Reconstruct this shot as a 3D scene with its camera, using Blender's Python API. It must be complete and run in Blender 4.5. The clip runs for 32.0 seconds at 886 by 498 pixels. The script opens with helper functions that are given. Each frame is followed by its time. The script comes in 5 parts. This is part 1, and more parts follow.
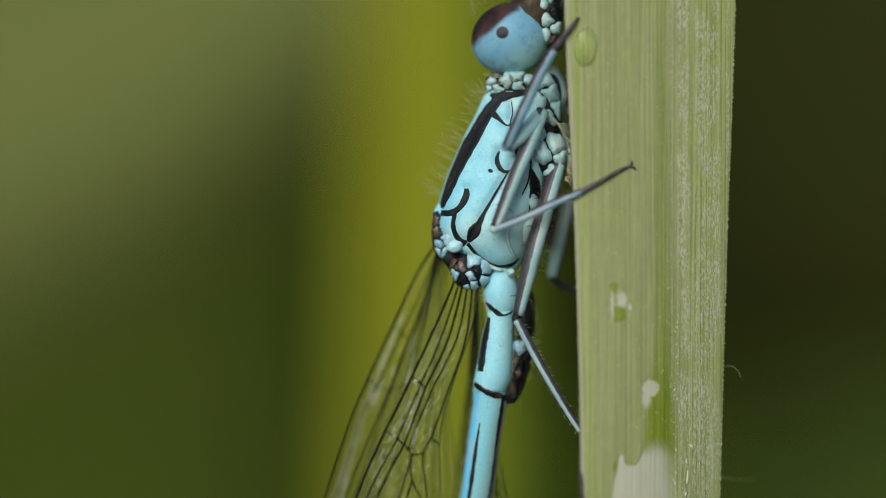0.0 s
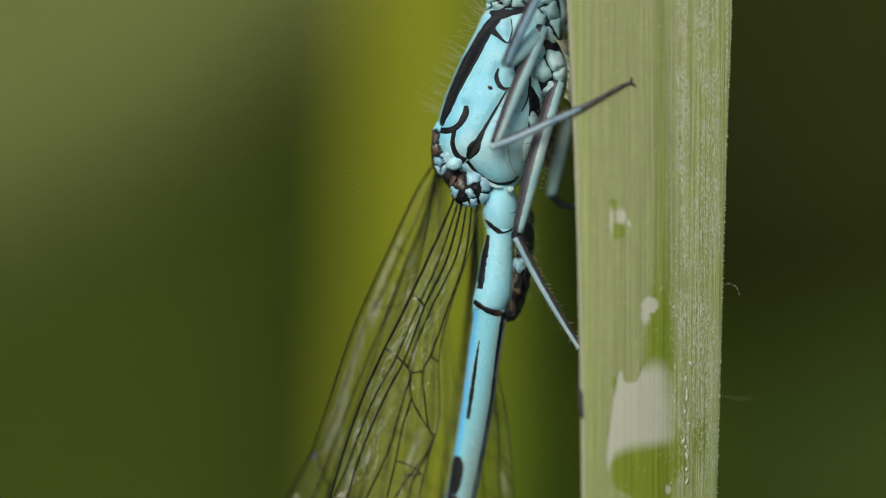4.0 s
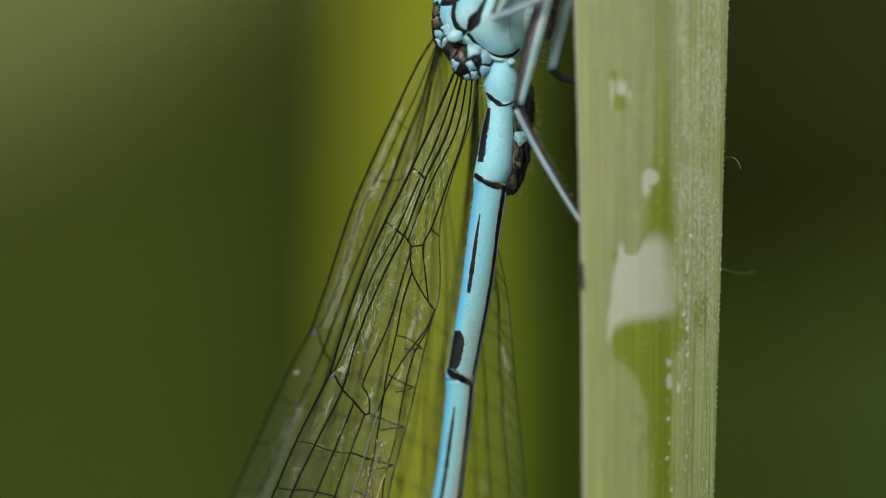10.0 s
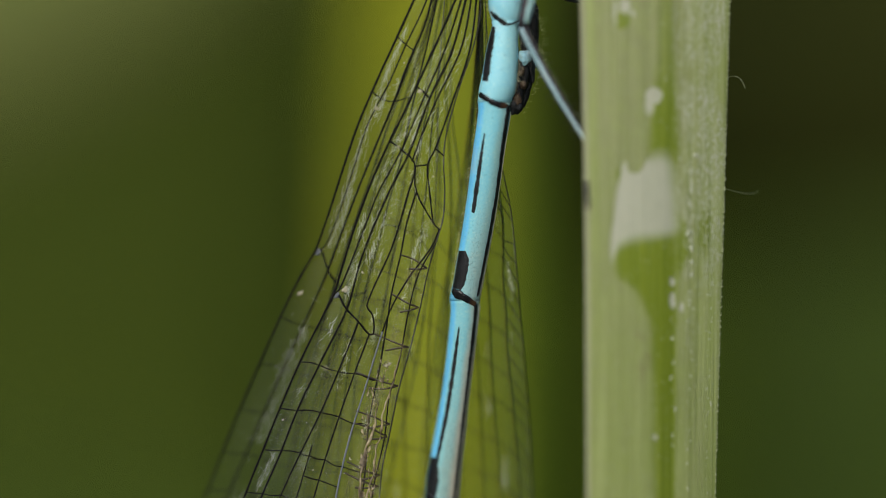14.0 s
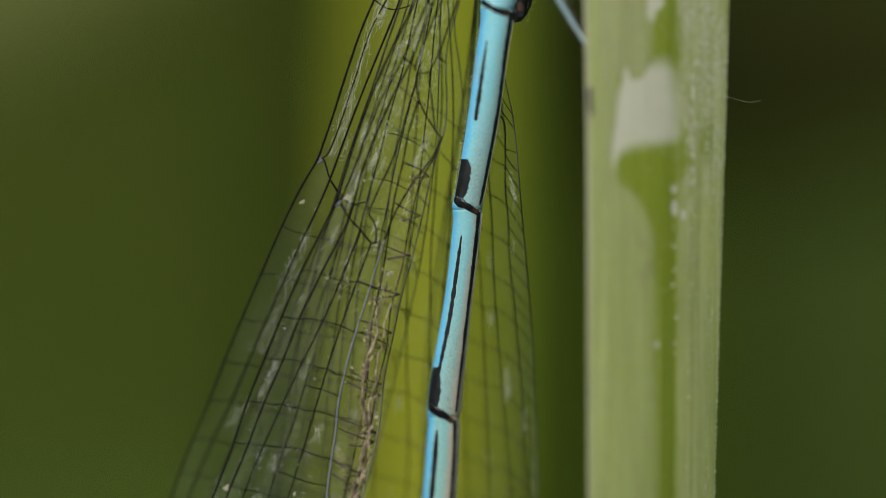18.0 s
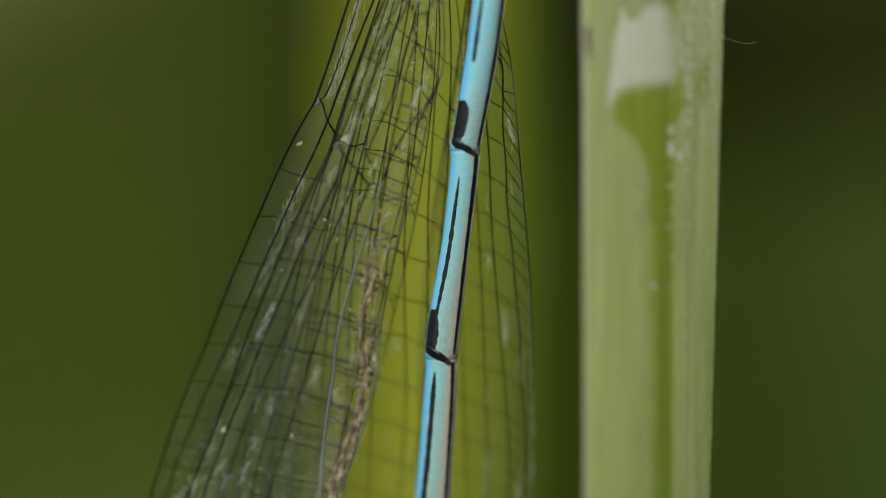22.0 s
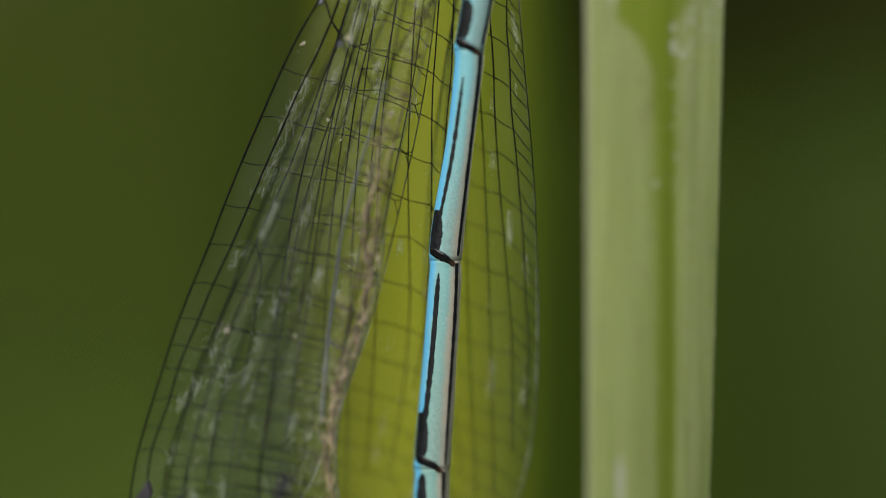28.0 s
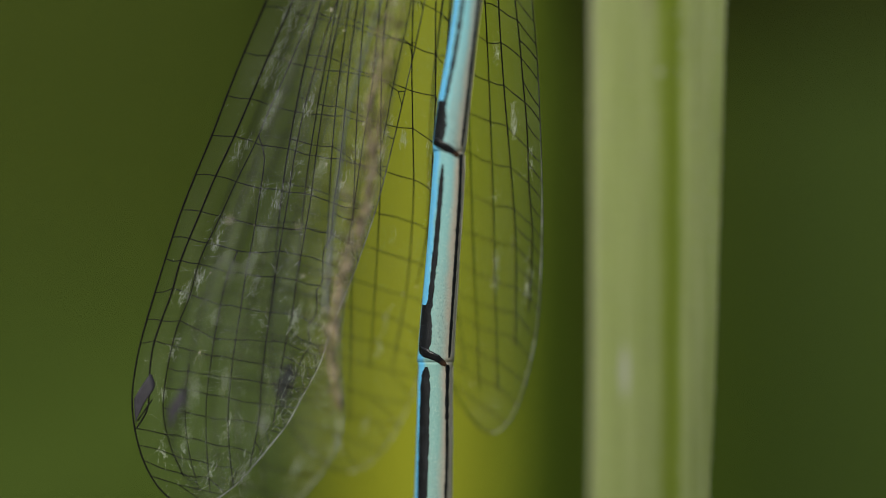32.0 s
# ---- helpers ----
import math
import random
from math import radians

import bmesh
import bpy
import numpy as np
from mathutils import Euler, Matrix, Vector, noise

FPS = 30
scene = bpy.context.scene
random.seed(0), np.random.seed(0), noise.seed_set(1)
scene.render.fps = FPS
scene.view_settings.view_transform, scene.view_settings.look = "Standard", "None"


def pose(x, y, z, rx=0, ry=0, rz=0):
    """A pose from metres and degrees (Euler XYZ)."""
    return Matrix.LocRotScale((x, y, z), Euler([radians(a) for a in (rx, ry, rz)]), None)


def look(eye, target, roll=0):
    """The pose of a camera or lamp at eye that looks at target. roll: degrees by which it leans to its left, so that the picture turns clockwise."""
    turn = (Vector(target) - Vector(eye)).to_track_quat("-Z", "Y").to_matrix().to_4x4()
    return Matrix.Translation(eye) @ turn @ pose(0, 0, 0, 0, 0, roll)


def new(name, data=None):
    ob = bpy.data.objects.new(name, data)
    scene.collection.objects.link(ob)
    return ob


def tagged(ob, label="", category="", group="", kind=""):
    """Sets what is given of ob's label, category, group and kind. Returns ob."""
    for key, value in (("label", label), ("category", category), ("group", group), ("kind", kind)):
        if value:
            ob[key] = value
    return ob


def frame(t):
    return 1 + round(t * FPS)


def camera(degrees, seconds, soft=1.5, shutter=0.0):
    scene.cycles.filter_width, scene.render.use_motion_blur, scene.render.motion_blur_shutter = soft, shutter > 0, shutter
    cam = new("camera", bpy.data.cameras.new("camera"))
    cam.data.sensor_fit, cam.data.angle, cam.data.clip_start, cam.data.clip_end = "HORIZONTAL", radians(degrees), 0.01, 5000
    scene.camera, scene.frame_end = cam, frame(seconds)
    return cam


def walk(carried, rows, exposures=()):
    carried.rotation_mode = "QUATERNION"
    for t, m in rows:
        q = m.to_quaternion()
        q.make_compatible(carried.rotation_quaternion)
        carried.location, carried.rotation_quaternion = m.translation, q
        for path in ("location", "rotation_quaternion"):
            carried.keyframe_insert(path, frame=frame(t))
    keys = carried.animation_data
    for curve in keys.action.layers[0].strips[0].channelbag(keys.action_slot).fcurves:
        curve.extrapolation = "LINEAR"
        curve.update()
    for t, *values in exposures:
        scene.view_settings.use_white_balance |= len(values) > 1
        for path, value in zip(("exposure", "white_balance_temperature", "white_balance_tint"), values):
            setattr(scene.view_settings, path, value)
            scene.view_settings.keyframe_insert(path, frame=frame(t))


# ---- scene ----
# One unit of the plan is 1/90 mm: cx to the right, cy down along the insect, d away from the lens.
U = 1.0 / 90000.0
FOV = 12.0
D = 784.0 / math.tan(radians(FOV / 2))


def W(cx, cy, d=0.0):
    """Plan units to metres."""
    return Vector(((cx - 784.0) * (1 + d / D) * U, d * U, (441.0 - cy) * U))


def body_depth(cy):
    """The insect hangs slightly away from the lens towards its tail."""
    return float(np.interp(cy, (300, 500, 650, 800, 1040, 1300, 1600, 2000, 2900), (0, -6, -4, 8, 45, 86, 132, 192, 330)))


cam = camera(FOV, 32.0, soft=0.75)
cam.data.dof.use_dof = True
cam.data.dof.focus_distance = D * U
cam.data.dof.aperture_fstop = 16.5

# The slide down the insect: seconds, sideways, downwards.
PATH = [
    (0.0, 0, 0), (0.5, 0, 8), (1.0, 0, 17), (1.5, 0, 31), (2.0, 0, 48), (2.5, 2, 77), (3.0, 3, 106), (3.5, 2, 127),
    (5.5, 0, 210), (6.0, 0, 233), (6.5, 1, 253), (7.0, 2, 271), (7.5, 2, 290), (8.0, 1, 308), (8.5, 2, 328), (9.0, 1, 346),
    (9.5, 1, 357), (10.0, 0, 371), (10.5, 0, 385), (11.0, 0, 400), (11.5, -1, 415), (12.0, -2, 432), (12.5, -3, 452),
    (13.0, -4, 471), (13.5, -6, 490), (14.0, -8, 513), (14.5, -8, 543), (16.5, -11, 617), (17.0, -13, 632), (17.5, -15, 652),
    (18.0, -12, 675), (18.5, -10, 698), (19.0, -8, 711), (19.5, -7, 723), (20.0, -8, 732), (20.5, -10, 746), (21.0, -8, 759),
    (21.5, -8, 768), (22.0, -8, 778), (22.5, -10, 792), (23.0, -10, 807), (23.5, -7, 822), (24.0, -7, 834), (24.5, -10, 850),
    (25.0, -13, 865), (25.5, -15, 881), (27.5, -18, 938), (28.0, -15, 954), (28.5, -15, 974), (29.0, -17, 994),
    (29.5, -17, 1016), (30.0, -19, 1037), (30.5, -24, 1059), (31.0, -27, 1085), (31.5, -25, 1115), (32.0, -22, 1146)]


def eye_at(ox, oy):
    # the lens comes closer as it goes down, so that its plane of focus stays on the insect's near side
    focus = float(np.interp(oy, (0, 127, 233, 346, 471, 732, 938, 1037, 1146), (-48, -44, -32, -16, 4, 47, 83, 104, 130)))
    return pose(ox * U, (focus - D) * U, -oy * U, 90, 0, 0)


walk(cam, [(t, eye_at(ox, oy)) for t, ox, oy in PATH])

# ---- light ----
world = bpy.data.worlds.new("world")
scene.world = world
world.use_nodes = True
_bg = world.node_tree.nodes["Background"]
_sky = world.node_tree.nodes.new("ShaderNodeTexSky")
_sky.sky_type, _sky.sun_disc = "NISHITA", False
_sky.sun_elevation, _sky.sun_rotation = radians(29), radians(200)
world.node_tree.links.new(_sky.outputs[0], _bg.inputs[0])
_bg.inputs[1].default_value = 0.082
_sun = new("sun", bpy.data.lights.new("sun", "SUN"))
_sun.data.energy, _sun.data.angle, _sun.data.color = 2.5, radians(38), (0.97, 0.96, 0.86)
_sun.matrix_world = look((-0.30, -0.82, 0.48), (0, 0, 0))

# ---- helpers of this scene ----
rnd = random.Random(7)


def smooth(points, x):
    """A smooth curve through (x, value...) rows: Catmull-Rom, value(s) at x."""
    n = len(points)
    if x <= points[0][0]:
        return np.array(points[0][1:], float)
    if x >= points[-1][0]:
        return np.array(points[-1][1:], float)
    i = max(k for k in range(n - 1) if points[k][0] <= x)
    p = [np.array(points[min(max(k, 0), n - 1)], float) for k in (i - 1, i, i + 1, i + 2)]
    h = p[2][0] - p[1][0]
    t = (x - p[1][0]) / h
    m1 = (p[2][1:] - p[0][1:]) / max(p[2][0] - p[0][0], 1e-9) * h
    m2 = (p[3][1:] - p[1][1:]) / max(p[3][0] - p[1][0], 1e-9) * h
    out = ((2 * t**3 - 3 * t**2 + 1) * p[1][1:] + (t**3 - 2 * t**2 + t) * m1
            + (-2 * t**3 + 3 * t**2) * p[2][1:] + (t**3 - t**2) * m2)
    return out


def along(points, n):
    """n points spread over a smooth line through rows of any width."""
    rows = [(k, *p) for k, p in enumerate(points)]
    return [smooth(rows, (len(points) - 1) * k / (n - 1)) for k in range(n)]


class Build:
    """Vertices in metres, faces and texture places of one mesh."""

    def __init__(self):
        self.v, self.f, self.uv = [], [], []

    def grid(self, rows, closed=False, uvs=None, caps=False):
        base, n = len(self.v), len(rows[0])
        for i, row in enumerate(rows):
            for j, p in enumerate(row):
                self.v.append(tuple(p))
                self.uv.append(uvs[i][j] if uvs else (j / max(n - 1, 1), i / max(len(rows) - 1, 1)))
        for i in range(len(rows) - 1):
            for j in range(n if closed else n - 1):
                k = (j + 1) % n
                self.f.append((base + i * n + j, base + i * n + k, base + (i + 1) * n + k, base + (i + 1) * n + j))
        if caps:
            self.f.append(tuple(base + j for j in range(n))[::-1])
            self.f.append(tuple(base + (len(rows) - 1) * n + j for j in range(n)))

    def tube(self, points, sides=8, squash=1.0):
        """points: (vector in metres, radius in metres)."""
        rows, up = [], Vector((0.13, -1, 0.21)).normalized()
        for k, (p, r) in enumerate(points):
            r = float(r)
            a = points[max(k - 1, 0)][0]
            b = points[min(k + 1, len(points) - 1)][0]
            way = (b - a).normalized()
            s = way.cross(up).normalized()
            w = s.cross(way)
            rows.append([p + r * (math.cos(q) * s + squash * math.sin(q) * w)
                         for q in (2 * math.pi * j / sides for j in range(sides))])
        self.grid(rows, closed=True, caps=True)

    def ball(self, c, rx, ry, rz, turn=0.0, n=12, m=8, bumpy=0.0, seed=0):
        """An uneven rounded lump about c; radii in metres, turned in the picture's plane."""
        rot = Matrix.Rotation(radians(turn), 3, "Y")
        rows = []
        for i in range(m + 1):
            th = math.pi * (0.02 + 0.96 * i / m)
            row = []
            for j in range(n):
                ph = 2 * math.pi * j / n
                q = Vector((math.sin(th) * math.cos(ph), math.sin(th) * math.sin(ph), math.cos(th)))
                g = 1 + bumpy * noise.noise(q * 1.7 + Vector((seed, 0.3, 0)))
                row.append(c + rot @ Vector((q.x * rx, q.y * ry, q.z * rz)) * g)
            rows.append(row)
        self.grid(rows, closed=True, caps=True)

    def mesh(self, name, material):
        me = bpy.data.meshes.new(name)
        me.from_pydata(self.v, [], self.f)
        lay = me.uv_layers.new(name="UVMap")
        for loop in me.loops:
            lay.data[loop.index].uv = self.uv[loop.vertex_index]
        me.shade_smooth()
        me.materials.append(material)
        return me


def part(name, b, material, parent=None, label="", kind=""):
    ob = new(name, b.mesh(name, material))
    ob.parent = parent
    return tagged(ob, label=label, kind=kind)


def thing(name, label, category, group="", kind=""):
    return tagged(new(name), label=label, category=category, group=group, kind=kind)


# ---- materials ----
class Mat:
    """A node material in plan units of a hundred."""

    def __init__(self, name):
        self.m = bpy.data.materials.new(name)
        self.m.use_nodes = True
        self.t = self.m.node_tree
        self.b = self.t.nodes["Principled BSDF"]
        self.out = self.t.nodes["Material Output"]
        self.co = self.node("ShaderNodeTexCoord")
        mp = self.node("ShaderNodeMapping")
        mp.inputs["Scale"].default_value = (1 / U / 100,) * 3
        self.link(self.co.outputs["Object"], mp.inputs[0])
        self.place = mp.outputs[0]

    def node(self, kind):
        return self.t.nodes.new(kind)

    def link(self, a, b):
        self.t.links.new(a, b)

    def val(self, x, sock):
        if isinstance(x, (int, float)):
            sock.default_value = x
        elif isinstance(x, tuple):
            sock.default_value = (*x, 1.0)[:4] if len(sock.default_value) == 4 else x
        else:
            self.link(x, sock)

    def stretched(self, x, y, z):
        mp = self.node("ShaderNodeMapping")
        mp.inputs["Scale"].default_value = (x, y, z)
        self.link(self.place, mp.inputs[0])
        return mp.outputs[0]

    def noise(self, scale, detail=4, rough=0.55, at=None, distort=0.0):
        n = self.node("ShaderNodeTexNoise")
        n.inputs["Scale"].default_value, n.inputs["Detail"].default_value = scale, detail
        n.inputs["Roughness"].default_value, n.inputs["Distortion"].default_value = rough, distort
        self.link(at or self.place, n.inputs["Vector"])
        return n.outputs["Fac"]

    def voronoi(self, scale, at=None, feature="F1", out="Distance"):
        n = self.node("ShaderNodeTexVoronoi")
        n.feature = feature
        n.inputs["Scale"].default_value = scale
        self.link(at or self.place, n.inputs["Vector"])
        return n.outputs[out]

    def math(self, op, a, b=0.0, c=0.0):
        n = self.node("ShaderNodeMath")
        n.operation = op
        for x, s in zip((a, b, c), n.inputs):
            self.val(x, s)
        return n.outputs[0]

    def step(self, x, lo, hi, out_lo=0.0, out_hi=1.0):
        n = self.node("ShaderNodeMapRange")
        n.interpolation_type = "SMOOTHSTEP"
        for v, s in zip((x, lo, hi, out_lo, out_hi), n.inputs):
            self.val(v, s)
        return n.outputs[0]

    def mix(self, f, a, b):
        n = self.node("ShaderNodeMix")
        n.data_type = "RGBA"
        self.val(f, n.inputs[0])
        self.val(a, n.inputs[6])
        self.val(b, n.inputs[7])
        return n.outputs[2]

    def xyz(self, v=None):
        n = self.node("ShaderNodeSeparateXYZ")
        self.link(v or self.place, n.inputs[0])
        return n.outputs

    def uv(self):
        return self.xyz(self.co.outputs["UV"])

    def bump(self, h, strength=0.3, dist=2.0):
        n = self.node("ShaderNodeBump")
        n.inputs["Strength"].default_value = strength
        n.inputs["Distance"].default_value = dist * U
        self.link(h, n.inputs["Height"])
        self.link(n.outputs[0], self.b.inputs["Normal"])

    def set(self, color=None, rough=None, **more):
        if color is not None:
            self.val(color, self.b.inputs["Base Color"])
        if rough is not None:
            self.val(rough, self.b.inputs["Roughness"])
        for k, v in more.items():
            self.val(v, self.b.inputs[k.replace("_", " ")])
        return self


def cuticle(name, a, b, c, rough=0.42, scale=1.2):
    """Living insect skin: two tints, paler blotches, fine pitting."""
    m = Mat(name)
    big = m.step(m.noise(scale, 3), 0.35, 0.68)
    col = m.mix(big, a, b)
    col = m.mix(m.step(m.noise(scale * 4.5, 4, 0.6), 0.55, 0.78, 0, 0.55), col, c)
    grit = m.noise(24, 4, 0.75)
    col = m.mix(m.step(grit, 0.52, 0.68, 0, 0.45), col, c)
    # whitish bloom in soft patches, tiny dark pores
    pale = tuple(min(0.86, 0.45 * q + 0.45) for q in c)
    col = m.mix(m.step(m.noise(scale * 0.7, 5, 0.6), 0.48, 0.72, 0, 0.5), col, pale)
    pore = m.math("MULTIPLY", m.step(m.voronoi(16), 0.16, 0.07), m.step(m.noise(2.5, 2), 0.5, 0.6))
    col = m.mix(m.math("MULTIPLY", pore, 0.6), col, tuple(0.25 * q for q in a))
    col = m.mix(m.step(m.noise(9, 4, 0.7), 0.44, 0.30, 0, 0.4), col, tuple(0.6 * q for q in a))
    m.set(col, rough, Specular_IOR_Level=0.45)
    m.b.inputs["Subsurface Weight"].default_value = 0.08
    m.b.inputs["Subsurface Radius"].default_value = (8 * U, 14 * U, 16 * U)
    m.b.inputs["Subsurface Scale"].default_value = 1.0
    m.bump(m.math("ADD", m.noise(9, 5, 0.7), m.math("MULTIPLY", m.noise(40, 2), 0.6)), 0.28, 2.2)
    return m.m


def black_skin(name, base=(0.006, 0.0065, 0.008), hi=(0.016, 0.018, 0.022)):
    m = Mat(name)
    grain = m.voronoi(46)
    m.set(m.mix(m.step(m.noise(6, 4), 0.4, 0.75), base, hi), 0.42, Specular_IOR_Level=0.3)
    m.bump(m.math("ADD", grain, m.math("MULTIPLY", m.noise(12, 4, 0.7), 0.8)), 0.5, 2.0)
    return m.m


def sky_blue():
    """Blue on the back, paler and greener towards the underside."""
    m = cuticle("sky_blue_skin", (0.25, 0.66, 0.84), (0.34, 0.74, 0.86), (0.56, 0.86, 0.88), 0.46)
    t = m.node_tree
    b = t.nodes["Principled BSDF"]
    old = b.inputs["Base Color"].links[0].from_socket
    co, sep = t.nodes.new("ShaderNodeTexCoord"), t.nodes.new("ShaderNodeSeparateXYZ")
    t.links.new(co.outputs["Object"], sep.inputs[0])
    ramp = t.nodes.new("ShaderNodeMapRange")
    ramp.interpolation_type = "SMOOTHSTEP"
    ramp.inputs[1].default_value, ramp.inputs[2].default_value, ramp.inputs[4].default_value = 70 * U, 165 * U, 0.6
    t.links.new(sep.outputs[0], ramp.inputs[0])
    mix = t.nodes.new("ShaderNodeMix")
    mix.data_type = "RGBA"
    t.links.new(ramp.outputs[0], mix.inputs[0])
    t.links.new(old, mix.inputs[6])
    mix.inputs[7].default_value = (0.46, 0.68, 0.66, 1)
    t.links.new(mix.outputs[2], b.inputs["Base Color"])
    return m


BLUE = sky_blue()
PALE = cuticle("pale_blue_green_skin", (0.32, 0.54, 0.56), (0.44, 0.64, 0.64), (0.62, 0.76, 0.72), 0.46, 2.5)
HINGE = cuticle("wing_hinge_skin", (0.20, 0.42, 0.54), (0.38, 0.64, 0.74), (0.62, 0.82, 0.86), 0.28, 4.0)
BLACK = black_skin("black_marking")
BROWN = black_skin("dark_brown_skin", (0.035, 0.022, 0.014), (0.12, 0.08, 0.05))


def abdomen_material():
    """Bright blue on the back, teal on the sides, beige below: UV.x runs from back to belly."""
    m = Mat("abdomen_skin")
    u = m.uv()[0]
    wob = m.math("ADD", u, m.math("MULTIPLY", m.math("SUBTRACT", m.noise(2.2, 4), 0.5), 0.16))
    z = m.xyz()[2]
    side = m.mix(m.step(z, -14.5, -3.0), (0.28, 0.50, 0.46), (0.24, 0.62, 0.74))
    col = m.mix(m.step(wob, 0.22, 0.34), (0.14, 0.56, 0.92), side)
    belly = m.mix(m.step(z, -10.0, -4.0), (0.58, 0.52, 0.42), (0.30, 0.56, 0.58))
    col = m.mix(m.step(wob, 0.54, 0.70), col, belly)
    col = m.mix(m.step(m.noise(9, 4, 0.65), 0.56, 0.8, 0, 0.4), col, (0.42, 0.62, 0.60))
    col = m.mix(m.step(m.noise(1.3, 3), 0.58, 0.75, 0, 0.3), col, (0.45, 0.52, 0.44))
    grit = m.noise(26, 4, 0.75)
    # dull beige bloom with dark pepper on the lower side of each segment
    tail = m.step(m.uv()[1], 0.35, 0.85)
    low = m.math("MULTIPLY", m.step(m.math("ABSOLUTE", m.math("SUBTRACT", wob, 0.55)), 0.2, 0.04), tail)
    col = m.mix(m.math("MULTIPLY", low, 0.5), col, (0.36, 0.46, 0.42))
    col = m.mix(m.math("MULTIPLY", m.math("MULTIPLY", m.step(m.noise(38, 3, 0.7), 0.53, 0.63), low), 0.5), col, (0.05, 0.07, 0.06))
    col = m.mix(m.step(grit, 0.52, 0.68, 0, 0.4), col, (0.62, 0.76, 0.70))
    col = m.mix(m.step(grit, 0.44, 0.30, 0, 0.35), col, (0.08, 0.22, 0.24))
    m.set(col, 0.4, Specular_IOR_Level=0.45)
    m.b.inputs["Subsurface Weight"].default_value = 0.1
    m.b.inputs["Subsurface Radius"].default_value = (6 * U, 12 * U, 14 * U)
    m.b.inputs["Subsurface Scale"].default_value = 1.0
    m.bump(m.math("ADD", m.noise(30, 3), m.voronoi(40)), 0.13, 1.2)
    return m.m


ABDOMEN = abdomen_material()


def eye_material():
    m = Mat("compound_eye")
    x, y, z = m.xyz()
    # dark cap towards the back of the head, blue belt, green below
    k = m.math("ADD", m.math("MULTIPLY", x, 0.62), m.math("MULTIPLY", z, -0.78))
    k = m.math("ADD", k, m.math("MULTIPLY", m.math("SUBTRACT", m.noise(2.0, 3), 0.5), 0.16))
    col = m.mix(m.step(k, -2.1, -1.5), (0.19, 0.42, 0.58), (0.40, 0.70, 0.64))
    col = m.mix(m.step(m.noise(3.2, 5, 0.7), 0.46, 0.68, 0, 0.5), col, (0.09, 0.24, 0.44))
    # lighter brown within the cap is its sheen, put into the colour
    col = m.mix(m.step(k, -2.56, -2.44), m.mix(m.step(m.noise(1.6, 2), 0.4, 0.65), (0.014, 0.008, 0.009), (0.070, 0.040, 0.038)), col)
    dx = m.math("SUBTRACT", x, 1.05)
    dz = m.math("SUBTRACT", z, 3.83)
    rr = m.math("SQRT", m.math("ADD", m.math("MULTIPLY", dx, dx), m.math("MULTIPLY", dz, dz)))
    col = m.mix(m.step(rr, 0.085, 0.135), (0.008, 0.006, 0.010), col)
    m.set(col, 0.4, Coat_Weight=0.12, Coat_Roughness=0.2, Specular_IOR_Level=0.12)
    m.bump(m.voronoi(40), 0.06, 1.0)
    return m.m


EYE = eye_material()


def vein_material():
    m = Mat("wing_vein")
    m.set(m.mix(m.noise(8, 3), (0.003, 0.003, 0.003), (0.012, 0.010, 0.009)), 0.5, Specular_IOR_Level=0.12)
    m.bump(m.noise(30, 2), 0.5, 1.0)
    return m.m


VEIN = vein_material()


def membrane_material(name, veil):
    """Clear film with a faint shine, tiny scratches and dust."""
    m = Mat(name)
    clear = m.node("ShaderNodeBsdfTransparent")
    clear.inputs["Color"].default_value = (0.93, 0.945, 0.935, 1)
    gloss = m.node("ShaderNodeBsdfGlossy")
    gloss.inputs["Roughness"].default_value = 0.22
    gloss.inputs["Color"].default_value = (0.85, 0.9, 0.85, 1)
    dust = m.node("ShaderNodeBsdfDiffuse")
    dust.inputs["Color"].default_value = (0.56, 0.64, 0.50, 1)
    cloudy = m.step(m.noise(1.6, 4, 0.6, m.stretched(1, 1, 0.45)), 0.4, 0.75)
    scratch = m.step(m.noise(9, 5, 0.7, m.stretched(1.6, 1, 0.35), 1.5), 0.60, 0.72)
    f = m.math("ADD", m.math("MULTIPLY", cloudy, veil * 0.5), m.math("MULTIPLY", m.math("MULTIPLY", scratch, cloudy), veil * 2.2))
    mix1 = m.node("ShaderNodeMixShader")
    mix2 = m.node("ShaderNodeMixShader")
    m.link(m.math("ADD", f, veil * 0.25), mix1.inputs[0])
    m.link(clear.outputs[0], mix1.inputs[1])
    m.link(dust.outputs[0], mix1.inputs[2])
    fr = m.node("ShaderNodeFresnel")
    fr.inputs[0].default_value = 1.18
    m.link(fr.outputs[0], mix2.inputs[0])
    m.link(mix1.outputs[0], mix2.inputs[1])
    m.link(gloss.outputs[0], mix2.inputs[2])
    m.link(mix2.outputs[0], m.out.inputs[0])
    return m.m


MEMBRANE = membrane_material("wing_membrane", 0.056)


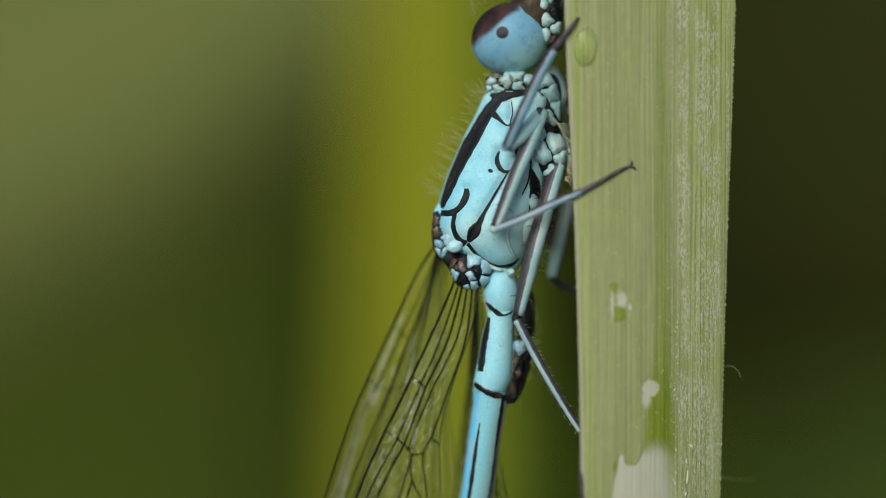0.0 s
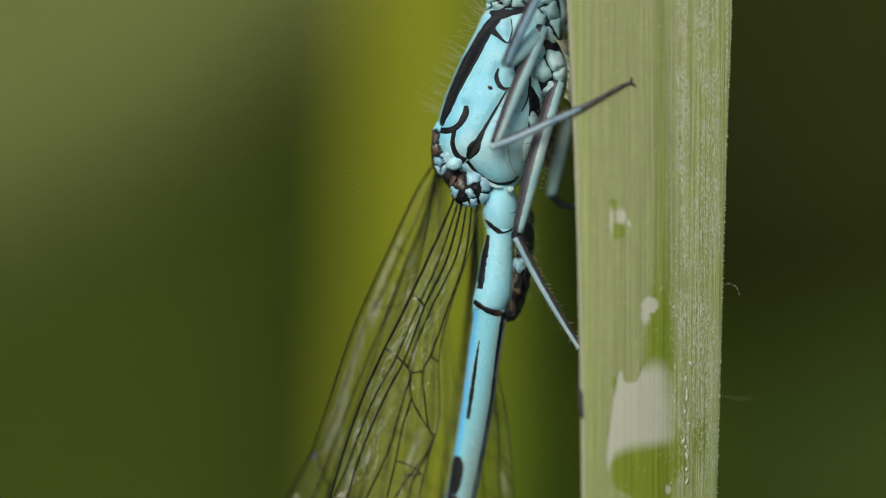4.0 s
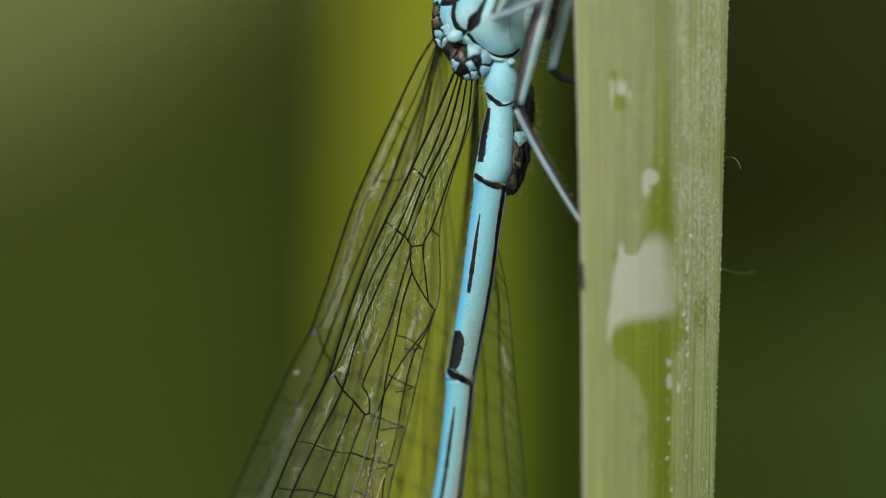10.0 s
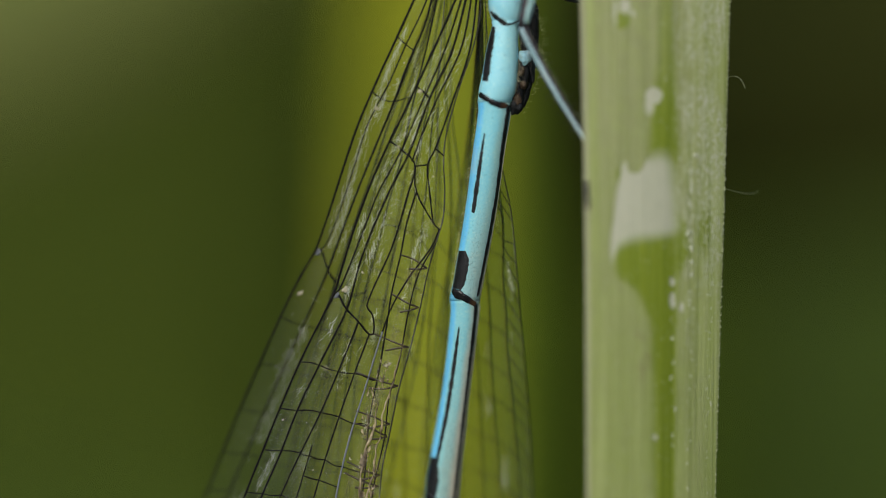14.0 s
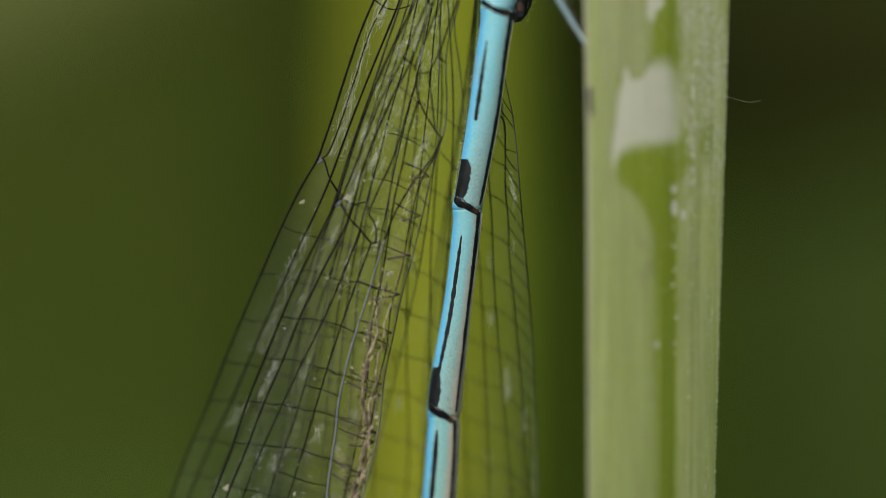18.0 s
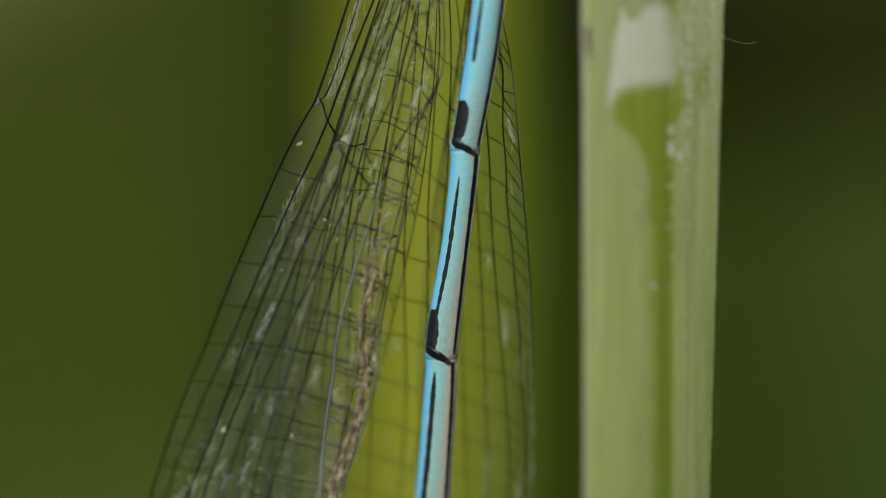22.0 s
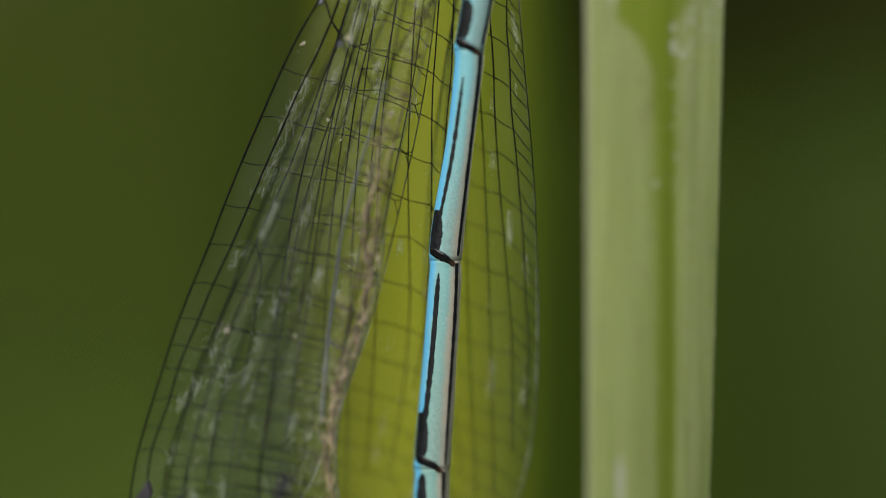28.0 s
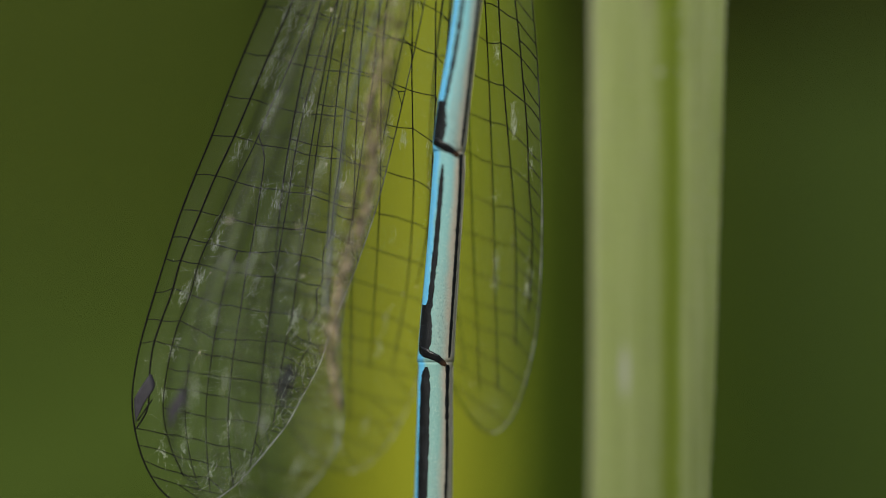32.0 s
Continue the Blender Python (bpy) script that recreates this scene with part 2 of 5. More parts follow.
# ---- the place: ground, distance, reeds ----
def leaf_material():
    """Waxy grey-green bloom over green, rubbed off in streaks and patches."""
    m = Mat("reed_leaf_skin")
    x, y, z = m.xyz()
    fine = m.math("ADD", m.math("MULTIPLY", m.noise(1.0, 4, 0.6, m.stretched(26, 1, 0.3)), 0.72), m.math("MULTIPLY", m.noise(1.0, 5, 0.7, m.stretched(30, 1, 4.0)), 0.28))
    thread = m.noise(1.0, 3, 0.6, m.stretched(34, 1, 0.10))
    mid = m.noise(1.0, 3, 0.5, m.stretched(7, 1, 0.12))
    cx = m.math("ADD", m.math("MULTIPLY", x, 100.0), 784.0)
    cy = m.math("SUBTRACT", 441.0, m.math("MULTIPLY", z, 100.0))
    wob = m.math("SUBTRACT", m.noise(1.2, 5, 0.65, m.stretched(1.5, 1, 0.8)), 0.5)
    rag = m.math("SUBTRACT", m.noise(14, 4, 0.7), 0.5)
    wx = m.math("ADD", cx, m.math("MULTIPLY", wob, 9.0))

    def curve(t, rows):
        """A smooth curve of t through rows (t, value)."""
        n = m.node("ShaderNodeFloatCurve")
        t0, t1 = rows[0][0], rows[-1][0]
        v0, v1 = min(r[1] for r in rows), max(r[1] for r in rows)
        v1 = max(v1, v0 + 1e-3)
        line = n.mapping.curves[0]
        spots = [((q - t0) / (t1 - t0), (v - v0) / (v1 - v0)) for q, v in rows]
        line.points[0].location, line.points[1].location = spots[0], spots[-1]
        for q in spots[1:-1]:
            line.points.new(*q)
        n.mapping.update()
        lim = m.node("ShaderNodeMapRange")
        for v, sock in zip((t, t0, t1, 0.0, 1.0), lim.inputs):
            m.val(v, sock)
        m.link(lim.outputs[0], n.inputs["Value"])
        return m.math("ADD", m.math("MULTIPLY", n.outputs[0], v1 - v0), v0)

    def between(q, lo, hi, soft_lo, soft_hi):
        a = m.step(m.math("SUBTRACT", q, lo), -soft_lo, soft_lo)
        return m.math("MULTIPLY", a, m.step(m.math("SUBTRACT", hi, q), -soft_hi, soft_hi))

    streak = m.step(m.math("ADD", m.math("MULTIPLY", fine, 0.6), m.math("MULTIPLY", thread, 0.4)), 0.36, 0.64)
    green = m.mix(streak, (0.222, 0.282, 0.052), (0.402, 0.455, 0.172))
    bloom = m.mix(streak, (0.200, 0.232, 0.084), (0.350, 0.364, 0.176))
    deep = m.mix(streak, (0.130, 0.185, 0.007), (0.225, 0.28, 0.020))
    # where the bloom is thin: both margins, and more and more further down
    vein = m.step(m.math("ABSOLUTE", m.math("SUBTRACT", wx, curve(cy, [(-600, 1010), (0, 1016), (440, 1034), (900, 1046), (1400, 1050), (2400, 1048)]))), 13, 2, 0, 0.62)
    far = m.math("MULTIPLY", m.step(wx, 1185, 1255), m.step(cy, 600, 1300, 0.66, 1.0))
    worn = m.math("MAXIMUM", vein, far)
    worn = m.math("MAXIMUM", worn, m.step(cy, 650, 1450, 0.0, 0.78))
    worn = m.math("MAXIMUM", worn, m.step(m.math("ADD", m.math("MULTIPLY", mid, 0.7), m.math("MULTIPLY", cy, 0.00012)), 0.42, 0.72, 0, 0.5))
    worn = m.math("MULTIPLY", worn, m.step(m.noise(5, 4, 0.7, m.stretched(1.3, 1, 0.5)), 0.25, 0.6, 0.55, 1.0))
    bloom = m.mix(m.step(m.noise(3.0, 4, 0.65, m.stretched(1.4, 1, 0.8)), 0.4, 0.7, 0, 0.35), bloom, green)
    # the deep green strip beside the midline
    lo = curve(cy, [(-600, 1162), (300, 1161), (600, 1158), (700, 1146), (780, 1140), (900, 1112), (945, 1080), (990, 1082), (1020, 1112), (1060, 1132), (1110, 1145), (1300, 1150), (1700, 1152), (2400, 1150)])
    hi = curve(cy, [(-600, 1176), (300, 1178), (600, 1184), (720, 1192), (880, 1192), (925, 1212), (960, 1212), (1000, 1194), (1100, 1190), (1400, 1188), (2400, 1186)])
    power = curve(cy, [(-600, 0.22), (200, 0.32), (500, 0.5), (650, 0.7), (720, 0.95), (1000, 1.0), (1400, 0.95), (2400, 0.85)])
    rx = m.math("ADD", wx, m.math("MULTIPLY", rag, 10.0))
    strip = m.math("MULTIPLY", between(rx, lo, hi, 11.0, 6.0), power)
    ry = m.math("ADD", cy, m.math("MULTIPLY", rag, 12.0))

    def spot(sx, sy, ax, ay, soft=0.2):
        a = m.math("DIVIDE", m.math("SUBTRACT", rx, sx), ax)
        b = m.math("DIVIDE", m.math("SUBTRACT", ry, sy), ay)
        r = m.math("SQRT", m.math("ADD", m.math("MULTIPLY", a, a), m.math("MULTIPLY", b, b)))
        return m.step(r, 1 + soft, 1 - soft)

    for sp in (spot(1084, 509, 8, 10), spot(1091, 556, 14, 15), spot(1086, 823, 5, 9), spot(1196, 962, 20, 20, 0.35), spot(1240, 925, 12, 40, 0.5)):
        strip = m.math("MAXIMUM", strip, m.math("MULTIPLY", sp, 0.85))
    col = m.mix(worn, bloom, green)
    col = m.mix(strip, col, deep)
    # the large scraped patch: a sharp bitten upper rim, a soft lower one
    rim = curve(cx, [(1060, 850), (1082, 842), (1092, 812), (1098, 801), (1104, 818), (1116, 822), (1128, 814), (1136, 799), (1160, 790), (1200, 800)])
    foot = curve(cx, [(1060, 985), (1076, 972), (1086, 950), (1110, 938), (1150, 932), (1200, 925)])
    left = curve(cy, [(790, 1092), (830, 1089), (860, 1082), (900, 1078), (940, 1073), (990, 1072)])
    right = curve(cy, [(790, 1176), (830, 1184), (900, 1190), (940, 1190), (990, 1184)])
    white = m.math("MULTIPLY", between(m.math("ADD", cx, m.math("MULTIPLY", rag, 6.0)), left, right, 3.0, 19.0), m.math("MULTIPLY", m.step(m.math("DIVIDE", m.math("SUBTRACT", m.math("ADD", cy, m.math("MULTIPLY", rag, 9.0)), rim), m.step(cx, 1128, 1150, 2.5, 20.0)), -1.0, 1.0), m.step(m.math("SUBTRACT", foot, cy), -16.0, 16.0)))
    for sp in (spot(1150, 686, 15, 15), spot(1142, 703, 8, 16, 0.6), spot(1097, 530, 9, 13, 0.4), spot(1080, 540, 3, 26, 0.6), spot(1111, 543, 4, 5, 0.4), spot(1183, 1012, 5, 8, 0.4), spot(1183, 1044, 6, 15, 0.35), spot(1199, 1056, 5, 8, 0.5), spot(1152, 1283, 5, 5, 0.5), spot(1088, 1796, 7, 44, 0.4)):
        white = m.math("MAXIMUM", white, sp)
    col = m.mix(m.math("MULTIPLY", white, 0.86), col, m.mix(m.noise(4, 4), (0.47, 0.47, 0.375), (0.55, 0.545, 0.445)))
    # pale wax crumbs along the ribs
    crumb = m.step(m.noise(20, 4, 0.8, m.stretched(1.5, 1, 0.55)), 0.46, 0.56)
    few = m.step(m.noise(1.6, 4, 0.6, m.stretched(1.6, 1, 0.8)), 0.36, 0.58)
    lines = m.step(m.noise(1.0, 3, 0.5, m.stretched(9, 1, 0.06)), 0.42, 0.58, 0.15, 1.0)
    grains = m.math("MULTIPLY", crumb, m.math("MULTIPLY", m.step(cx, 1176, 1200), m.math("MULTIPLY", lines, few)))
    col = m.mix(m.math("MULTIPLY", m.math("MULTIPLY", grains, m.step(cy, 1250, 800, 0.1, 1.0)), 0.8), col, (0.55, 0.56, 0.45))
    col = m.mix(m.step(m.noise(14, 3, 0.7), 0.60, 0.72, 0, 0.35), col, (0.50, 0.52, 0.37))
    # brown scars
    scar = m.math("MULTIPLY", spot(1130, 1135, 14, 40, 0.7), m.step(m.noise(8, 4, 0.7, m.stretched(1.5, 1, 0.6)), 0.5, 0.62))
    col = m.mix(m.math("MULTIPLY", scar, 0.7), col, (0.20, 0.17, 0.09))
    # papery margin
    col = m.mix(m.step(m.uv()[0], 0.017, 0.008, 0, 0.7), col, (0.38, 0.365, 0.26))
    m.set(col, 0.55, Specular_IOR_Level=0.35)
    m.bump(m.math("ADD", m.math("MULTIPLY", m.math("ADD", fine, m.math("MULTIPLY", thread, 0.5)), m.math("SUBTRACT", 1.0, m.math("MULTIPLY", white, 0.8))), m.math("MULTIPLY", grains, 0.22)), 0.6, 3.0)
    return m.m


def reed_material(name, a, b, c, gloss=0.12, turned=None):
    """Plain reed leaf: streaked lengthwise. turned: tint of the right half, shading included."""
    m = Mat(name)
    s = m.noise(1.0, 4, 0.6, m.stretched(3.0, 3.0, 0.04))
    col = m.mix(m.step(s, 0.35, 0.65), a, b)
    col = m.mix(m.step(m.noise(0.25, 3, 0.5, m.stretched(1, 1, 0.3)), 0.5, 0.75, 0, 0.7), col, c)
    # right half greener, then darker: the curved blade's shading put into the colour
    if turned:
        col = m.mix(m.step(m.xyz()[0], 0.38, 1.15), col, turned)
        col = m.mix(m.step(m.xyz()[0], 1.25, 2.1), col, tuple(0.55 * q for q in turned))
    m.set(col, 0.6, Specular_IOR_Level=gloss)
    m.bump(s, 0.4, 6.0)
    return m.m


LEAF = leaf_material()
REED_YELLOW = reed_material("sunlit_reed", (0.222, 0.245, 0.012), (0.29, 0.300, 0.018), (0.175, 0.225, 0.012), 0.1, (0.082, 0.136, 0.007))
REED_GREEN = reed_material("green_reed", (0.045, 0.075, 0.012), (0.07, 0.11, 0.018), (0.05, 0.06, 0.02))
REED_DRY = reed_material("dry_reed", (0.124, 0.146, 0.041), (0.158, 0.184, 0.054), (0.105, 0.129, 0.032))
# very dark because shade is put into this colour
REED_DARK = reed_material("shaded_dark_reed", (0.028, 0.033, 0.007), (0.036, 0.041, 0.008), (0.025, 0.033, 0.006), 0.02)

REED_DULL = reed_material("dull_green_leaf", (0.057, 0.089, 0.015), (0.075, 0.112, 0.018), (0.053, 0.08, 0.0125), 0.05)

GROUND_Z = -0.32


def ground_material():
    m = Mat("marsh_ground")
    col = m.mix(m.noise(0.03, 5), (0.03, 0.035, 0.012), (0.06, 0.05, 0.025))
    m.set(m.mix(m.step(m.noise(0.3, 4), 0.5, 0.7), col, (0.03, 0.06, 0.012)), 0.9)
    m.bump(m.noise(0.5, 5), 0.6, 300)
    return m.m


b = Build()
b.grid([[Vector((x, y, GROUND_Z)) for x in (-400, -20, -2, 2, 20, 400)] for y in (-400, -20, -2, 2, 20, 400)])
tagged(part("ground", b, ground_material(), None, "dark damp marsh ground under the reeds"), category="ground", kind="structure")


def distance_material():
    """Far meadow and reeds, dark olive and green."""
    m = Mat("far_greenery")
    x, y, z = m.xyz()
    n = m.noise(0.006, 4, 0.6, m.stretched(1, 1, 0.4))
    col = m.mix(m.step(n, 0.35, 0.65), (0.075, 0.120, 0.0095), (0.105, 0.158, 0.013))
    # colour paler to the left, darker to the right, varied with height
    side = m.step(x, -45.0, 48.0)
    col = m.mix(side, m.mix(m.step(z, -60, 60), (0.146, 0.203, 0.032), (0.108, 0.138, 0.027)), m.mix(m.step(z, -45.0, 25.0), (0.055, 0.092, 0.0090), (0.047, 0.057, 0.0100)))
    col = m.mix(m.step(n, 0.4, 0.62, 0, 0.4), col, (0.075, 0.118, 0.0095))
    m.set(col, 0.9, Specular_IOR_Level=0.02)
    m.bump(m.noise(0.05, 4), 0.4, 300)
    return m.m


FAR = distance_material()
b = Build()
rows = []
for k in range(25):
    a = radians(-62 + 124 * k / 24)
    r = 0.95 + 0.03 * math.sin(k * 1.9)
    rows.append([Vector((r * math.sin(a) * 1.3, -0.083 + r * math.cos(a), GROUND_Z + 0.66 * h / 6 + (0.02 * math.sin(k * 2.7) if h == 6 else 0))) for h in range(7)])
b.grid(rows)
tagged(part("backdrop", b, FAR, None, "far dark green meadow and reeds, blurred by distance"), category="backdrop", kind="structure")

# a thick stand of far reeds before it
b = Build()
rr = random.Random(12)
for k in range(420):
    a, r = radians(rr.uniform(-62, 62)), rr.uniform(0.45, 0.92)
    x, y = r * math.sin(a) * 1.3, -0.083 + r * math.cos(a)
    w, top, lean, turn = rr.uniform(0.004, 0.009), rr.uniform(0.16, 0.42), rr.uniform(-0.16, 0.16), rr.uniform(-1.2, 1.2)
    rows = []
    for h in range(9):
        f = h / 8
        z = GROUND_Z - 0.003 + (top - GROUND_Z) * f
        g = w * (1 - 0.93 * f ** 2.5)
        c = Vector((x + lean * f * f * 0.5, y + 0.03 * f * f * math.sin(k), z))
        s = Vector((math.cos(turn), math.sin(turn), 0)) * g
        n = Vector((-math.sin(turn), math.cos(turn), 0)) * (g * 0.3)
        rows.append([c - s, c + n, c + s, c + n + Vector((0, 0.0004, 0))])
    b.grid(rows, closed=True, caps=True)
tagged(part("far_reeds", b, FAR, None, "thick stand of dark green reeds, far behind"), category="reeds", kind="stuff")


def reed(name, label, material, x, y, width, top, lean=0.0, turn=0.0, curl=0.25):
    """A long blade that stands in the ground; metres."""
    b = Build()
    rows = []
    for k in range(41):
        f = k / 40
        z = GROUND_Z - 0.004 + (top - GROUND_Z + 0.004) * f
        w = width * (1.0 if f < 0.6 else 1.0 - 0.95 * ((f - 0.6) / 0.4) ** 2) * (0.85 + 0.15 * min(1, f * 4))
        cx = x + lean * (z - 0.0) + 0.0006 * math.sin(z * 31 + x * 900)
        row = []
        for s in range(9):
            q = s / 4 - 1
            fold = curl * w * (1 - abs(q)) * 0.5
            p = Vector((q * w / 2, fold, 0))
            p.rotate(Euler((0, 0, radians(turn + 6 * math.sin(z * 17)))))
            row.append(Vector((cx + p.x, y + p.y, z)))
        back = [v + Vector((0, 0.00018 * (1 - abs(j / 4 - 1)) + 0.00003, 0)) for j, v in enumerate(row)]
        rows.append(row + back[::-1])
    b.grid(rows, closed=True, caps=True)
    root = thing(name, label, "reed", "reeds behind the insect")
    part("blade", b, material, root)
    b = Build()
    b.tube([(sum((v for v in row[3:6]), Vector()) / 3 + Vector((0, 0.0001, 0)), width * 0.03) for row in rows], 6)
    part("midrib", b, material, root)
    return root


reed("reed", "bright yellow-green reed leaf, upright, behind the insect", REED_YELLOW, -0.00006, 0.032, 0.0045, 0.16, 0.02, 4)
reed("reed", "dull green reed leaf behind the insect", REED_GREEN, 0.026, 0.16, 0.012, 0.17, 0.02, 8)


# ---- the leaf on which the insect sits ----
def leaf_left(cy):
    return float(smooth([(-1500, 960), (0, 1000), (440, 1020), (882, 1031), (1350, 1034), (1800, 1035), (2100, 1031), (3400, 1015)], cy)[0])


def leaf_right(cy):
    return float(smooth([(-1500, 1340), (0, 1305), (440, 1290), (882, 1277), (1350, 1263), (1800, 1250), (2100, 1237), (3400, 1210)], cy)[0])


def leaf_point(q, cy):
    """q from 0 at one margin to 1 at the other."""
    left, right = leaf_left(cy), leaf_right(cy)
    d0, d1 = -96.0 - 0.03 * min(max(0.0, cy - 300.0), 2500.0), -50.0 + 0.035 * cy
    ridge = 2.0 * math.exp(-((q - 0.66) / 0.07) ** 2)
    rib = (0.22 * math.sin(q * 190.0) + 0.5 * noise.noise(Vector((q * 45.0, 0.0, cy * 0.0004)))) * min(1, q * 9, (1 - q) * 9)
    bow = -18.0 * math.sin(math.pi * q) ** 0.8
    return W(left + (right - left) * q, cy, d0 + (d1 - d0) * q + bow + ridge + rib)


leaf = thing("reed_leaf", "pale green upright reed leaf with waxy bloom, toothed margins", "leaf")
b = Build()
rows = []
cys = [-1500 + 30 * k for k in range(50)] + [20 * k for k in range(125)] + [2500 + 60 * k for k in range(20)]
for cy in cys:
    row = [leaf_point(j / 110, cy) for j in range(111)]
    rows.append(row + [p + Vector((0, (10 + 16 * math.sin(math.pi * (110 - j) / 110)) * U, 0)) for j, p in enumerate(row[::-1])])
b.grid(rows, closed=True, caps=True)
part("blade", b, LEAF, leaf)
# the blade goes on down to the ground
b = Build()
rows = []
for k in range(24):
    f = k / 23
    z = (441 - 3640) * U * (1 - f) + (GROUND_Z - 0.004) * f
    row = []
    for j in range(13):
        p = leaf_point(j / 12, 3640)
        q = Vector((p.x * (1 - 0.1 * f) + 0.004 * f * f, p.y + 0.003 * f * f, z))
        row.append(q)
    rows.append(row + [p + Vector((0, 0.0002, 0)) for p in row[::-1]])
b.grid(rows, closed=True, caps=True)
part("lower_blade", b, LEAF, leaf)


def tooth(b, root, way, length, r):
    side = way.cross(Vector((0, 1, 0))).normalized()
    b.tube([(root - way * r, r), (root + way * length * 0.5 + Vector((0, 0, 0.15 * length)), r * 0.55), (root + way * length + Vector((0, 0, 0.45 * length)), r * 0.1)], 5)


TOOTH = Mat("leaf_tooth").set((0.42, 0.45, 0.27), 0.45).m
for name, edge, way in (("margin_teeth", 1.0, Vector((1, 0, 0))), ("margin_teeth", 0.0, Vector((-1, 0, 0)))):
    b = Build()
    cy = -300.0
    while cy < 2300:
        tooth(b, leaf_point(edge, cy), way, rnd.uniform(0.8, 2.8) * U * (1.0 if edge else 0.8), rnd.uniform(0.9, 2.2) * U)
        cy += rnd.uniform(2, 11) if edge else rnd.uniform(2, 9)
    part(name, b, TOOTH, leaf, "fine pale saw teeth", "stuff")

# crumbs of wax, strung along the ribs
WAX = Mat("wax_crumb")
WAX.set(WAX.mix(WAX.noise(9, 3), (0.40, 0.43, 0.29), (0.56, 0.57, 0.45)), 0.6)
rw = random.Random(31)
b = Build()


def crumb(b, cx, cy, r, tall=1.3):
    q = min(0.985, max(0.02, (cx - leaf_left(cy)) / (leaf_right(cy) - leaf_left(cy))))
    b.ball(leaf_point(q, cy) + Vector((0, -0.2 * r * U, 0)), r * U, 0.55 * r * U, r * tall * U, rw.uniform(-35, 35), 6, 4, 0.5, rw.random() * 50)


for lane, c0, c1, gap, r0, r1 in ((1200, 570, 880, 13, 0.8, 1.8), (1223, 480, 800, 13, 0.7, 1.6), (1223, 790, 1060, 18, 2.0, 3.6), (1238, 400, 900, 16, 0.5, 1.1), (1252, 350, 1100, 17, 0.5, 1.1),
                                  (1262, 430, 1600, 14, 0.7, 1.4), (1190, 1000, 1300, 40, 1.4, 2.6), (1224, 1060, 1700, 30, 0.8, 1.6)):
    cy = c0
    while cy < c1:
        slim = (leaf_right(cy) - 1284) * (lane - 1170) / 120
        crumb(b, lane + slim + rw.gauss(0, 2.6), cy, rw.uniform(r0, r1), rw.uniform(0.9, 2.6))
        cy += gap * rw.uniform(0.35, 1.8)
for k in range(900):
    crumb(b, rw.uniform(1180, 1268), rw.uniform(60, 1300), rw.uniform(0.25, 0.6), rw.uniform(1.2, 3.0))
for k in range(160):
    crumb(b, rw.uniform(1050, 1176), rw.uniform(100, 1500), rw.uniform(0.4, 1.1), rw.uniform(0.9, 2.2))
part("wax_crumb", b, WAX.m, leaf, "pale crumbs of wax along the ribs", "stuff")

# a withered leaf hangs far behind, bent over
b = Build()
rows = []
for k in range(24):
    f = k / 23
    x, z = -0.035 + 0.036 * f, 0.0054 + 0.0106 * f
    w = 0.0232 * math.sin(math.pi * min(1, 0.25 + 0.75 * f)) ** 0.6 + 0.001
    rows.append([Vector((x - 0.3 * w * q, 0.043 + 0.004 * math.cos(3 * f) + 0.1 * w * (1 - q * q), z + w * 0.5 * q)) for q in (-1, -0.6, -0.2, 0.2, 0.6, 1)])
b.grid([r + [p + Vector((0, 0.0003, 0)) for p in r[::-1]] for r in rows], closed=True, caps=True)
wither = thing("withered_leaf", "withered olive-brown leaf bent over on its stalk", "leaf")
part("blade", b, REED_DRY, wither)
b = Build()
b.tube([(Vector((-0.035 - 0.002 * k, 0.047 + 0.002 * k, 0.0054 - (0.0054 - GROUND_Z + 0.004) * (k / 10) ** 1.3)), 0.0008) for k in range(11)], 7)
part("stalk", b, REED_DRY, wither)

# a dull green leaf, lower down, arching over on the lit side
b = Build()
rows = []
for k in range(24):
    f = k / 23
    x, z = -0.036 + 0.031 * f, -0.0215 + 0.0045 * f
    w = 0.013 * math.sin(math.pi * min(1, 0.25 + 0.75 * f)) ** 0.6 + 0.001
    rows.append([Vector((x - 0.3 * w * q, 0.062 + 0.004 * math.cos(3 * f) + 0.1 * w * (1 - q * q), z + w * 0.5 * q)) for q in (-1, -0.6, -0.2, 0.2, 0.6, 1)])
b.grid([r + [p + Vector((0, 0.0003, 0)) for p in r[::-1]] for r in rows], closed=True, caps=True)
low = thing("arching_leaf", "dull green leaf arching over on its stalk", "leaf")
part("blade", b, REED_DULL, low)
b = Build()
b.tube([(Vector((-0.036 - 0.002 * k, 0.066 + 0.002 * k, -0.0215 - (-0.0215 - GROUND_Z + 0.004) * (k / 10) ** 1.3)), 0.0008) for k in range(11)], 7)
part("stalk", b, REED_DULL, low)

# another on the right, added as a dark sheet, shade put into its colour
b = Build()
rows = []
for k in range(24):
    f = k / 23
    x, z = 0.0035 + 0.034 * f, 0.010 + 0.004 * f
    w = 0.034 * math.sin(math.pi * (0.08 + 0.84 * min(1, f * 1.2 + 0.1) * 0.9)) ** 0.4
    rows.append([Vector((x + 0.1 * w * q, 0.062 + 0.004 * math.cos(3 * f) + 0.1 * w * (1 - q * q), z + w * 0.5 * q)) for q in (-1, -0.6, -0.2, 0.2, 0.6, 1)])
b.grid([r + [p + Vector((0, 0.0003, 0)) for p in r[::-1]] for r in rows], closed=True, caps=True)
shade_leaf = thing("withered_leaf", "dark brown leaf on a stalk, added, shade in its colour", "leaf")
part("blade", b, REED_DARK, shade_leaf)
b = Build()
